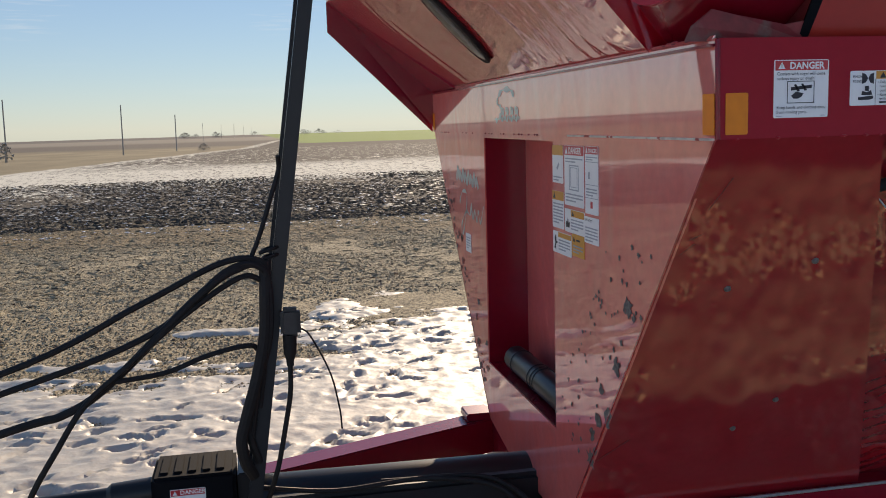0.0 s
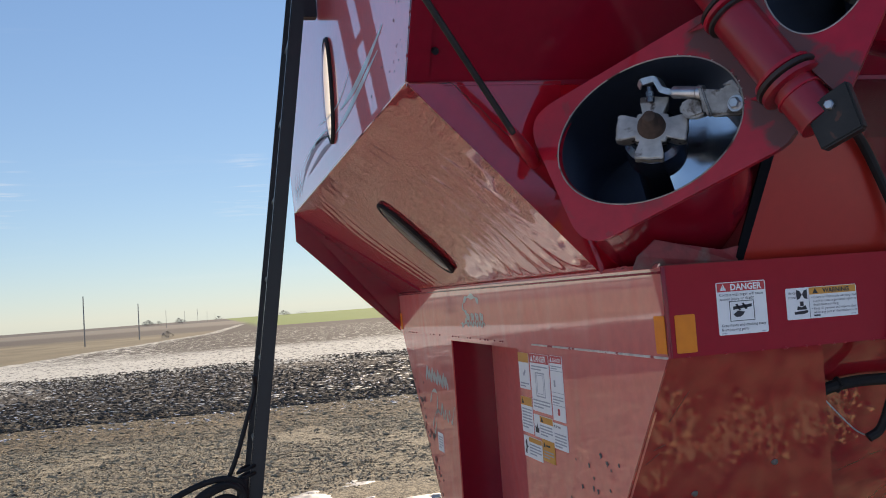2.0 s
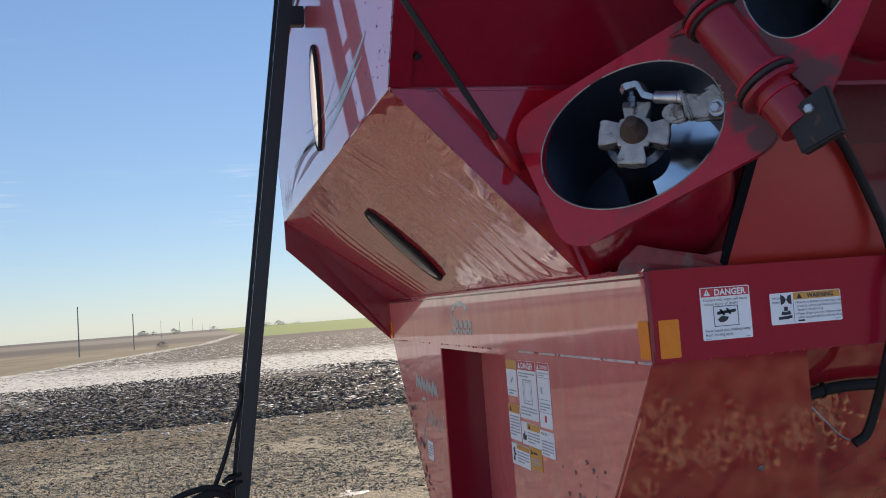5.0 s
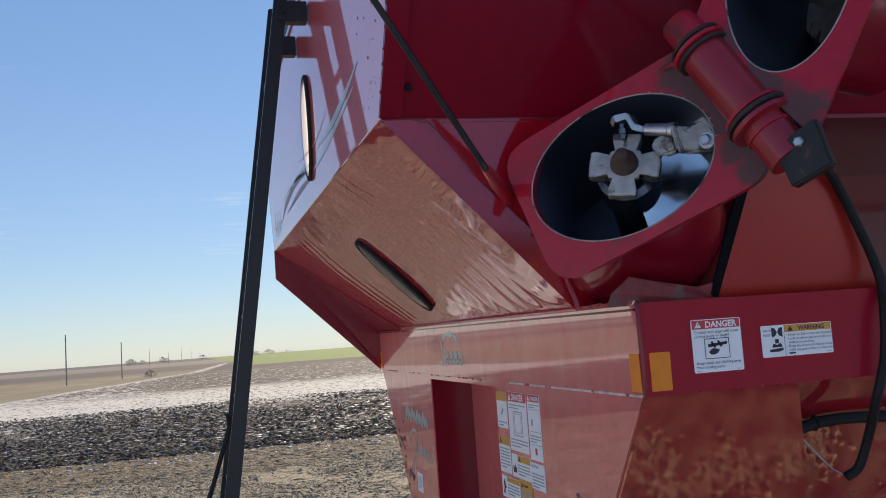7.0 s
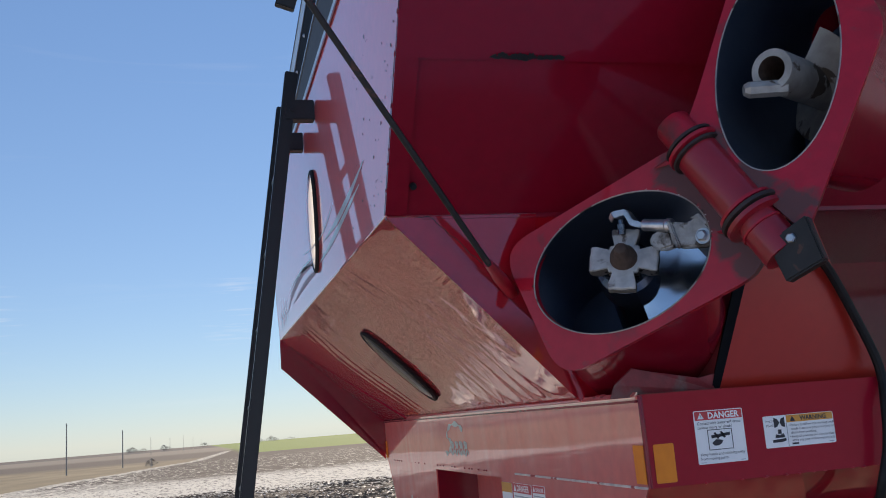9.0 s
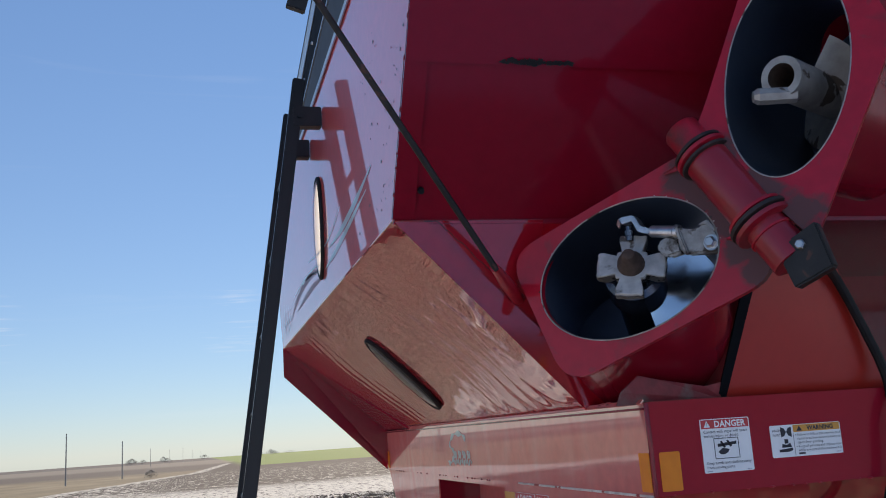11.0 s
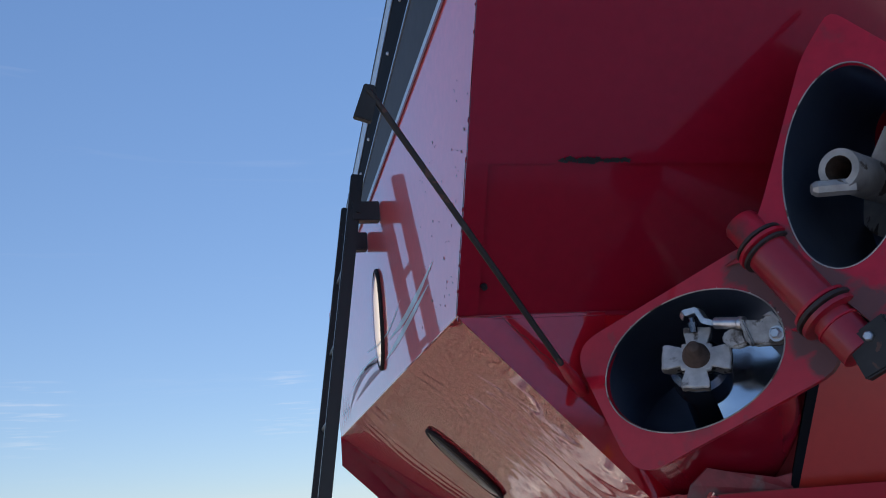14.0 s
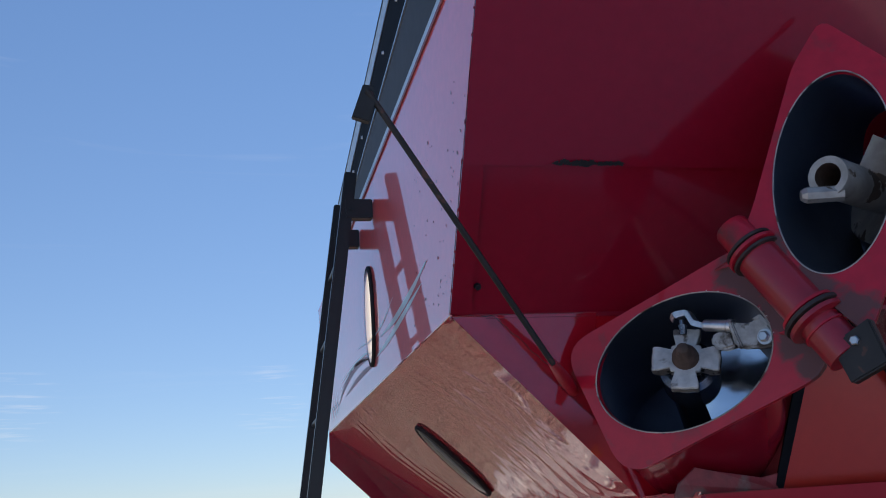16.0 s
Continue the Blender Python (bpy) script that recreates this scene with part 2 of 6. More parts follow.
chip_grey = material("chipped_primer", (0.17, 0.15, 0.14), 0.7, 0.1, 0, 0.5, 90, 0.3, 150)
white_chip = material("bare_weld_metal", (0.62, 0.58, 0.55), 0.5, 0.3, 0, 0.2, 60, 0.2, 150)
brown_trim = material("brown_tarp_cover", (0.05, 0.048, 0.045), 0.55, 0, 0, 0.15, 20, 0.05, 80, shine=0.25)
black_flat = material("flat_black_strip", (0.006, 0.007, 0.010), 0.75, 0, 0, 0.15, 20, 0.05, 80, shine=0.1)
tarp = material("pale_tarp_edge", (0.50, 0.62, 0.70), 0.4, 0, 0.1, 0.1, 20, 0.05, 80)
wood = material("weathered_pole_wood", (0.46, 0.42, 0.38), 0.85, 0, 0, 0.25, 8, 0.3, 30)
glass = bpy.data.materials.new("dark_window_pane")
glass.use_nodes = True
gb = glass.node_tree.nodes["Principled BSDF"]
gb.inputs["Base Color"].default_value, gb.inputs["Roughness"].default_value = (0.04, 0.045, 0.05, 1), 0.03


milky = material("milky_acrylic", (0.85, 0.86, 0.86), 0.08, 0, 0.2, 0.05, 20, 0.02, 200)
mt = milky.node_tree
trans, blend = mt.nodes.new("ShaderNodeBsdfTranslucent"), mt.nodes.new("ShaderNodeMixShader")
trans.inputs[0].default_value, blend.inputs[0].default_value = (0.92, 0.92, 0.90, 1), 0.75
mt.links.new(mt.nodes["Principled BSDF"].outputs[0], blend.inputs[1])
mt.links.new(trans.outputs[0], blend.inputs[2])
mt.links.new(blend.outputs[0], mt.nodes["Material Output"].inputs[0])


# ---- mesh helpers ----
def part(name, bm, mat, parent=None, label="", smooth=False):
    me = bpy.data.meshes.new(name)
    bmesh.ops.recalc_face_normals(bm, faces=bm.faces)
    bm.to_mesh(me)
    bm.free()
    me.materials.append(mat)
    if smooth:
        me.polygons.foreach_set("use_smooth", [True] * len(me.polygons))
        me.set_sharp_from_angle(angle=radians(35))
    ob = new(name, me)
    ob.parent = parent
    if label:
        ob["label"] = label
    return ob


def plate(points, thick, back=None, bevel=0.0):
    """A flat sheet of a given thickness, laid on the side of `back` (a direction) from its outline."""
    bm = bmesh.new()
    pts = [Vector(p) for p in points]
    n = Vector((0, 0, 0))
    for a, b in zip(pts, pts[1:] + pts[:1]):
        n += a.cross(b)
    n.normalize()
    if back is not None and n.dot(Vector(back)) < 0:
        n = -n
    f = bm.faces.new([bm.verts.new(p) for p in pts])
    ext = bmesh.ops.extrude_face_region(bm, geom=[f])
    for v in ext["geom"]:
        if isinstance(v, bmesh.types.BMVert):
            v.co += n * thick
    if bevel:
        bmesh.ops.bevel(bm, geom=bm.edges[:], offset=bevel, segments=2, affect="EDGES", clamp_overlap=True)
    return bm


def box(lo, hi, bevel=0.004, m=None):
    bm = bmesh.new()
    bmesh.ops.create_cube(bm, size=1)
    for v in bm.verts:
        v.co = Vector([(a + b) / 2 + c * (b - a) for a, b, c in zip(lo, hi, v.co)])
    if bevel:
        bmesh.ops.bevel(bm, geom=bm.edges[:], offset=bevel, segments=2, affect="EDGES", clamp_overlap=True)
    if m is not None:
        bm.transform(m)
    return bm


def frame_of(direction, up=(0, 0, 1)):
    z = Vector(direction).normalized()
    x = Vector(up).cross(z)
    if x.length < 1e-4:
        x = Vector((1, 0, 0)).cross(z)
    x.normalize()
    y = z.cross(x)
    return Matrix((x, y, z)).transposed().to_4x4()


def lathe(profile, a, b, seg=32, caps=True):
    """A turned body along a-b; profile: (share of the length, radius)."""
    a, b = Vector(a), Vector(b)
    m = Matrix.Translation(a) @ frame_of(b - a)
    length = (b - a).length
    bm = bmesh.new()
    rings = []
    for s, r in profile:
        rings.append([bm.verts.new(m @ Vector((r * math.cos(i * math.tau / seg), r * math.sin(i * math.tau / seg), s * length))) for i in range(seg)])
    for p, q in zip(rings, rings[1:]):
        for i in range(seg):
            bm.faces.new((p[i], p[(i + 1) % seg], q[(i + 1) % seg], q[i]))
    if caps:
        bm.faces.new(rings[0]), bm.faces.new(rings[-1])
    return bm


def rod(a, b, r, seg=20):
    return lathe([(0, r * 0.9), (0.01, r), (0.99, r), (1, r * 0.9)], a, b, seg)


def smooth_path(points, n=8):
    """Catmull-Rom through the points."""
    p = [Vector(q) for q in points]
    p = [2 * p[0] - p[1]] + p + [2 * p[-1] - p[-2]]
    out = []
    for i in range(1, len(p) - 2):
        for k in range(n):
            t = k / n
            out.append(0.5 * (2 * p[i] + (p[i + 1] - p[i - 1]) * t + (2 * p[i - 1] - 5 * p[i] + 4 * p[i + 1] - p[i + 2]) * t * t + (3 * p[i] - p[i - 1] - 3 * p[i + 1] + p[i + 2]) * t ** 3))
    return out + [p[-2]]


def hose(points, r, n=8, seg=10):
    path = smooth_path(points, n)
    bm = bmesh.new()
    rings = []
    for i, c in enumerate(path):
        d = path[min(i + 1, len(path) - 1)] - path[max(i - 1, 0)]
        m = Matrix.Translation(c) @ frame_of(d, (0.3, 1, 0.2))
        rings.append([bm.verts.new(m @ Vector((r * math.cos(k * math.tau / seg), r * math.sin(k * math.tau / seg), 0))) for k in range(seg)])
    for p, q in zip(rings, rings[1:]):
        for k in range(seg):
            bm.faces.new((p[k], p[(k + 1) % seg], q[(k + 1) % seg], q[k]))
    bm.faces.new(rings[0]), bm.faces.new(rings[-1])
    return bm


def thing(name, label, category, at=(0, 0, 0), group="", kind=""):
    e = new(name)
    e.empty_display_size = 0.1
    return tagged(e, label, category, group, kind)


def rounded(points, r, seg=5):
    """A flat outline with its corners rounded."""
    out = []
    pts = [Vector(p) for p in points]
    for i, p in enumerate(pts):
        a, b = (pts[i - 1] - p), (pts[(i + 1) % len(pts)] - p)
        k = min(r, a.length * 0.45, b.length * 0.45)
        a, b = p + a.normalized() * k, p + b.normalized() * k
        for j in range(seg + 1):
            t = j / seg
            out.append(a * (1 - t) ** 2 + p * 2 * t * (1 - t) + b * t * t)
    return out


# ---- ground ----
def ground_z(x, y):
    r = math.hypot(x, y)
    return -0.0078 * max(0.0, r - 12.0)


gm = bpy.data.materials.new("field_ground")
gm.use_nodes = True


def build_ground_material():
    nt = gm.node_tree
    n, link = nt.nodes, nt.links.new
    bsdf = n["Principled BSDF"]
    bsdf.inputs["Roughness"].default_value = 0.95
    at = n.new("ShaderNodeTexCoord").outputs["Object"]
    sep = n.new("ShaderNodeSeparateXYZ")
    link(at, sep.inputs[0])

    def val(op, a, b=0.0, c=None):
        q = n.new("ShaderNodeMath")
        q.operation = op
        for i, v in enumerate((a, b, c)):
            if v is None:
                continue
            if hasattr(v, "is_linked"):
                link(v, q.inputs[i])
            else:
                q.inputs[i].default_value = v
        return q.outputs[0]

    def tex(scale, detail=5.0, stretch=(1, 1, 1), rough=0.55):
        mp = n.new("ShaderNodeMapping")
        mp.inputs["Scale"].default_value = stretch
        link(at, mp.inputs[0])
        t = n.new("ShaderNodeTexNoise")
        t.inputs["Scale"].default_value, t.inputs["Detail"].default_value, t.inputs["Roughness"].default_value = scale, detail, rough
        link(mp.outputs[0], t.inputs["Vector"])
        return t.outputs["Fac"]

    def step(v, lo, hi):
        r = n.new("ShaderNodeMapRange")
        r.interpolation_type = "SMOOTHSTEP"
        r.inputs[1].default_value, r.inputs[2].default_value = lo, hi
        link(v, r.inputs[0])
        return r.outputs[0]

    def mix(fac, a, b):
        x = n.new("ShaderNodeMix")
        x.data_type = "RGBA"
        for sock, v in ((x.inputs[0], fac), (x.inputs[6], a), (x.inputs[7], b)):
            if hasattr(v, "is_linked"):
                link(v, sock)
            else:
                sock.default_value = (*v, 1) if isinstance(v, tuple) else v
        return x.outputs[2]

    x, y = sep.outputs[0], sep.outputs[1]
    wob = val("MULTIPLY_ADD", tex(0.25, 6), 1.0, -0.5)
    grit = tex(8, 8, (1, 0.7, 1), 0.7)
    fine = tex(24, 4, (1.0, 0.65, 1), 0.75)
    clod = tex(2.2, 6, (1, 1, 1), 0.65)
    # trampled gravel and chaff near the cart
    fine2 = tex(55, 3, (1.0, 0.65, 1), 0.75)
    near = mix(step(fine, 0.44, 0.58), (0.14, 0.115, 0.072), (0.52, 0.43, 0.27))
    near = mix(val("MULTIPLY", step(fine2, 0.50, 0.64), 0.7), near, (0.46, 0.41, 0.28))
    near = mix(val("MULTIPLY", step(grit, 0.50, 0.66), 0.36), near, (0.075, 0.064, 0.042))
    near = mix(val("MULTIPLY", step(clod, 0.45, 0.7), 0.25), near, (0.135, 0.112, 0.07))
    straw = mix(step(fine, 0.42, 0.58), (0.05, 0.036, 0.02), (0.40, 0.295, 0.155))
    straw = mix(val("MULTIPLY", step(grit, 0.46, 0.60), 0.8), straw, (0.06, 0.046, 0.03))
    soil = mix(step(tex(7.0, 7, (1.0, 0.28, 1), 0.75), 0.46, 0.60), (0.006, 0.005, 0.004), (0.062, 0.048, 0.034))
    # depth along the view, wobbled
    d = val("MULTIPLY_ADD", wob, 7.0, y)
    d2 = val("MULTIPLY_ADD", tex(0.06, 6, (1, 1.6, 1)), 26.0, val("SUBTRACT", y, 13.0))
    col = mix(step(d, 17.5, 21), near, straw)
    col = mix(step(d, 24, 29), col, soil)
    # snow lying between the clods of the tilled strip
    fleck = tex(1.3, 7, (1.1, 0.45, 1), 0.75)
    thresh = val("MULTIPLY", step(d, 26, 44), 0.14)
    fl = step(val("ADD", val("ADD", fleck, thresh), val("MULTIPLY", step(val("MULTIPLY", x, -1.0), 2, 9), val("MULTIPLY", step(d, 25, 30), 0.04))), 0.70, 0.73)
    fl = val("MULTIPLY", val("MULTIPLY", fl, step(d, 23, 27)), val("SUBTRACT", 1.0, step(d2, 130, 190)))
    snowcol = (0.68, 0.67, 0.58)
    col = mix(step(d2, 76, 90), col, mix(step(clod, 0.35, 0.7), (0.018, 0.015, 0.012), (0.052, 0.042, 0.032)))
    col = mix(fl, col, snowcol)
    # the wide snow strip, and bare soil past it
    sn = val("MULTIPLY", step(val("ADD", d2, val("MULTIPLY", clod, 10)), 47, 56), val("SUBTRACT", 1.0, step(val("MULTIPLY_ADD", fleck, 26.0, d2), 80, 98)))
    sn = val("MULTIPLY", sn, step(tex(3.0, 8, (1.2, 0.22, 1), 0.8), 0.40, 0.50))
    col = mix(sn, col, snowcol)
    far = step(d2, 76, 90)
    # left of the track: dry grass; right: tilled, then a green field
    edge_a = val("MULTIPLY_ADD", y, 0.17, -30.6)
    edge_b = val("MULTIPLY_ADD", y, 0.063, -12.6)
    track = val("SUBTRACT", x, val("ADD", val("MINIMUM", edge_a, edge_b), val("MULTIPLY", wob, 2.0)))
    grass = mix(step(tex(0.12, 6, (1, 0.4, 1)), 0.4, 0.65), (0.19, 0.155, 0.085), (0.27, 0.225, 0.13))
    left = val("MULTIPLY", step(val("MULTIPLY", track, -1.0), -0.6, 0.6), step(d, 50, 62))
    lf = mix(step(d2, 170, 230), grass, (0.075, 0.062, 0.05))
    lf = mix(step(d2, 300, 420), lf, (0.21, 0.19, 0.15))
    lf = mix(step(d2, 700, 900), lf, (0.08, 0.075, 0.07))
    col = mix(left, col, lf)
    rut = val("SUBTRACT", 1.0, step(val("ABSOLUTE", val("SUBTRACT", track, 0.8)), 0.6, 1.5))
    rut = val("MULTIPLY", val("MULTIPLY", rut, step(y, 60, 75)), val("SUBTRACT", 1.0, step(y, 300, 360)))
    rut = val("MULTIPLY", rut, val("MULTIPLY_ADD", step(fleck, 0.40, 0.56), 0.75, 0.15))
    col = mix(rut, col, snowcol)
    green = val("MULTIPLY", step(val("SUBTRACT", x, val("MULTIPLY", y, 0.01)), 5, 12), step(d2, 212, 228))
    col = mix(green, col, (0.17, 0.27, 0.03))
    # unseen bright snow added behind and beside, bouncing light onto the cart
    behind = step(val("MULTIPLY", val("MULTIPLY_ADD", wob, 2.2, y), -1.0), 2.35, 2.75)
    beside = val("MULTIPLY", step(val("MULTIPLY", val("MULTIPLY_ADD", wob, 4.0, x), -1.0), 3.2, 4.6), step(val("MULTIPLY", val("MULTIPLY_ADD", wob, 2.0, y), -1.0), -3.2, -2.0))
    back = val("MULTIPLY", val("MAXIMUM", behind, beside), val("MULTIPLY_ADD", step(fleck, 0.34, 0.44), 0.25, 0.72))
    col = mix(back, col, (0.86, 0.87, 0.90))
    link(col, bsdf.inputs["Base Color"])
    bp = n.new("ShaderNodeBump")
    bp.inputs["Strength"].default_value, bp.inputs["Distance"].default_value = 0.9, 0.05
    link(val("ADD", val("MULTIPLY", grit, 0.35), clod), bp.inputs["Height"])
    link(bp.outputs[0], bsdf.inputs["Normal"])


build_ground_material()
bm = bmesh.new()
radii = [0.0] + [0.6 * 1.075 ** i for i in range(122)]
SEG = 220
centre = bm.verts.new((0, 0, 0))
last = None
for r in radii[1:]:
    ring = []
    for i in range(SEG):
        a = i * math.tau / SEG
        x, y = r * math.cos(a), r * math.sin(a)
        z = ground_z(x, y)
        if 3 < r < 400:
            z += 0.03 * noise.noise(Vector((x * 0.7, y * 0.7, 0))) * min(1, r / 12) + 0.05 * noise.noise(Vector((x * 0.15, y * 0.15, 3)))
        ring.append(bm.verts.new((x, y, z)))
    for i in range(SEG):
        if last is None:
            bm.faces.new((centre, ring[i], ring[(i + 1) % SEG]))
        else:
            bm.faces.new((last[i], ring[i], ring[(i + 1) % SEG], last[(i + 1) % SEG]))
    last = ring
ground = part("ground", bm, gm, smooth=True)
tagged(ground, "farm field of trampled gravel, stubble, dark tilled soil and thin snow", "ground", kind="structure")

# ---- snow lying round the cart ----
snow_mat = material("old_snow", (0.52, 0.50, 0.44), 0.55, 0, 0.05, 0.08, 12, 0.35, 45, wave=0.006, wave_scale=14)
rs = np.random.RandomState(7)
X0, X1, Y0, Y1, CELL = -9.0, 2.6, 3.4, 13.0, 0.032
xs, ysn = np.arange(X0, X1, CELL), np.arange(Y0, Y1, CELL)
gx, gy = np.meshgrid(xs, ysn, indexing="ij")


def soft_noise(scale, seed, octaves=4, along=1.0):
    """Value noise on the snow's grid."""
    out, amp, total = np.zeros_like(gx), 1.0, 0.0
    r = np.random.RandomState(seed)
    for o in range(octaves):
        f = scale * 2 ** o
        table = r.rand(256, 256)
        u, v = gx * f * along + 100, gy * f + 100
        iu, iv = np.floor(u).astype(int), np.floor(v).astype(int)
        fu, fv = u - iu, v - iv
        fu, fv = fu * fu * (3 - 2 * fu), fv * fv * (3 - 2 * fv)
        g = lambda a, b: table[a % 256, b % 256]
        out += amp * ((g(iu, iv) * (1 - fu) + g(iu + 1, iv) * fu) * (1 - fv) + (g(iu, iv + 1) * (1 - fu) + g(iu + 1, iv + 1) * fu) * fv)
        total += amp
        amp *= 0.55
    return out / total


right = 1 / (1 + np.exp(-(gx + 0.75) / 0.22))
edge = 7.35 + 0.10 * np.clip(gx + 3.5, -3, 3) + right * 2.45
cover = (edge - gy) * 0.42 + (soft_noise(0.9, 3, 5, 0.45) - 0.5) * 2.0 + (soft_noise(2.4, 31, 4, 0.5) - 0.5) * 2.3 - 0.4 * np.maximum(0, -5.2 - gx)
patchy = soft_noise(3.2, 61, 3, 0.8)
for cx, cy, sx, sy, amount in ((-1.5, 9.75, 0.75, 0.28, 1.5), (0.05, 11.0, 0.38, 0.75, 1.5), (0.35, 10.3, 0.5, 0.35, 0.7), (1.35, 9.9, 0.5, 0.3, 0.7), (-2.9, 8.45, 0.7, 0.2, 0.8), (-1.9, 8.5, 0.5, 0.18, 0.7), (-1.45, 12.1, 0.3, 0.25, 1.2), (-2.5, 11.5, 0.35, 0.12, 1.1)):
    cover = cover + amount * (0.15 + 1.7 * patchy) * np.exp(-((gx - cx) / sx) ** 2 - ((gy - cy) / sy) ** 2)
h = 0.042 * np.tanh(cover * 2.2) + 0.036 * (soft_noise(2.6, 5, 4, 0.6) - 0.5) + 0.034 * (soft_noise(7, 8, 3, 0.7) - 0.5) + 0.016 * (soft_noise(13, 9, 1, 0.8) - 0.5)
for i in range(760):
    cx, cy = rs.uniform(X0, X1), rs.uniform(Y0, 10.5)
    a = rs.normal(0.35, 0.5)
    lx, ly = rs.uniform(0.05, 0.13), rs.uniform(0.022, 0.048)
    i0, i1 = int((cx - 0.3 - X0) / CELL), int((cx + 0.3 - X0) / CELL)
    j0, j1 = int((cy - 0.3 - Y0) / CELL), int((cy + 0.3 - Y0) / CELL)
    i0, j0 = max(i0, 0), max(j0, 0)
    if i1 <= i0 or j1 <= j0:
        continue
    dx, dy = gx[i0:i1, j0:j1] - cx, gy[i0:i1, j0:j1] - cy
    u, v = (dx * math.cos(a) + dy * math.sin(a)) / lx, (-dx * math.sin(a) + dy * math.cos(a)) / ly
    q = np.sqrt(u * u + v * v)
    h[i0:i1, j0:j1] -= rs.uniform(0.018, 0.050) * np.clip((1.5 - q) * 2.2, 0, 1) - 0.012 * np.exp(-((q - 1.75) / 0.3) ** 2)
nx, ny = gx.shape
verts = np.stack([gx, gy, h + 0.004], -1).reshape(-1, 3)
keep = h > -0.03
ii, jj = np.nonzero(keep[:-1, :-1] | keep[1:, 1:])
quads = np.stack([ii * ny + jj, (ii + 1) * ny + jj, (ii + 1) * ny + jj + 1, ii * ny + jj + 1], -1)
me = bpy.data.meshes.new("snow")
me.from_pydata(verts.tolist(), [], quads.tolist())
me.materials.append(snow_mat)
me.polygons.foreach_set("use_smooth", [True] * len(me.polygons))
snow = new("snow", me)
tagged(snow, "thin trampled old snow with footprints lying on gravel", "snow", kind="stuff")


mud_mat = material("trodden_mud", (0.165, 0.135, 0.095), 0.95, 0, 0, 0.45, 7, 0.5, 30, spots=(0.50, 0.44, 0.34), spot_scale=3.2, spot_cut=0.66, spot_soft=0.08)
# rough, rutted earth of the yard between the snow and the tilled strip
X0, X1, Y0, Y1, CELL = -17.0, 9.0, 6.5, 31.0, 0.07
gx, gy = np.meshgrid(np.arange(X0, X1, CELL), np.arange(Y0, Y1, CELL), indexing="ij")
lumps = 0.055 * (np.abs(soft_noise(2.6, 41, 3, 0.8) - 0.5) * -2 + 0.34) + 0.06 * (soft_noise(5.5, 42, 2) - 0.5) + 0.05 * (soft_noise(0.5, 43, 3, 0.4) - 0.5)
rut = soft_noise(0.35, 44, 3, 0.15)
lumps = lumps * (0.45 + 0.9 * rut) + 0.03 * np.sin((gy + 3 * rut) * 2.3) * np.clip((rut - 0.45) * 4, 0, 1)
rough_amount = np.clip((gy - 8.5) / 4.0, 0.15, 1) * np.clip((Y1 - gy) / 2.0, 0, 1) * np.clip((gx - X0) / 1.5, 0, 1) * np.clip((X1 - gx) / 1.5, 0, 1)
rise = lumps * rough_amount - 0.018 * (1 - rough_amount) - 0.0078 * np.maximum(0, np.hypot(gx, gy) - 12.0) + 0.012
nx, ny = gx.shape
ii, jj = np.meshgrid(np.arange(nx - 1), np.arange(ny - 1), indexing="ij")
ii, jj = ii.ravel(), jj.ravel()
me = bpy.data.meshes.new("rough_earth")
me.from_pydata(np.stack([gx, gy, rise], -1).reshape(-1, 3).tolist(), [], np.stack([ii * ny + jj, (ii + 1) * ny + jj, (ii + 1) * ny + jj + 1, ii * ny + jj + 1], -1).tolist())
me.materials.append(gm)
tagged(new("rough_earth", me), "rough dried mud with clods and wheel ruts", "earth", kind="stuff")
EARTH = (X0, Y0, CELL, rise)


X0, X1, Y0, Y1, CELL = -0.6, 4.6, -1.4, 3.0, 0.028
gx, gy = np.meshgrid(np.arange(X0, X1, CELL), np.arange(Y0, Y1, CELL), indexing="ij")
rim = np.minimum(np.minimum(gx - X0, X1 - gx), np.minimum(gy - Y0, Y1 - gy))
rise = (0.10 * (soft_noise(2.2, 51, 4) - 0.46) + 0.04 * (soft_noise(9.0, 52, 2) - 0.5)) * np.clip(rim / 0.4, 0, 1) - 0.03 * np.clip(1 - rim / 0.3, 0, 1) + 0.012
nx, ny = gx.shape
ii, jj = np.meshgrid(np.arange(nx - 1), np.arange(ny - 1), indexing="ij")
ii, jj = ii.ravel(), jj.ravel()
me = bpy.data.meshes.new("rough_earth")
me.from_pydata(np.stack([gx, gy, rise], -1).reshape(-1, 3).tolist(), [], np.stack([ii * ny + jj, (ii + 1) * ny + jj, (ii + 1) * ny + jj + 1, ii * ny + jj + 1], -1).tolist())
me.materials.append(mud_mat)
tagged(new("rough_earth", me), "trodden lumpy mud beneath the cart's flank", "earth", kind="stuff")


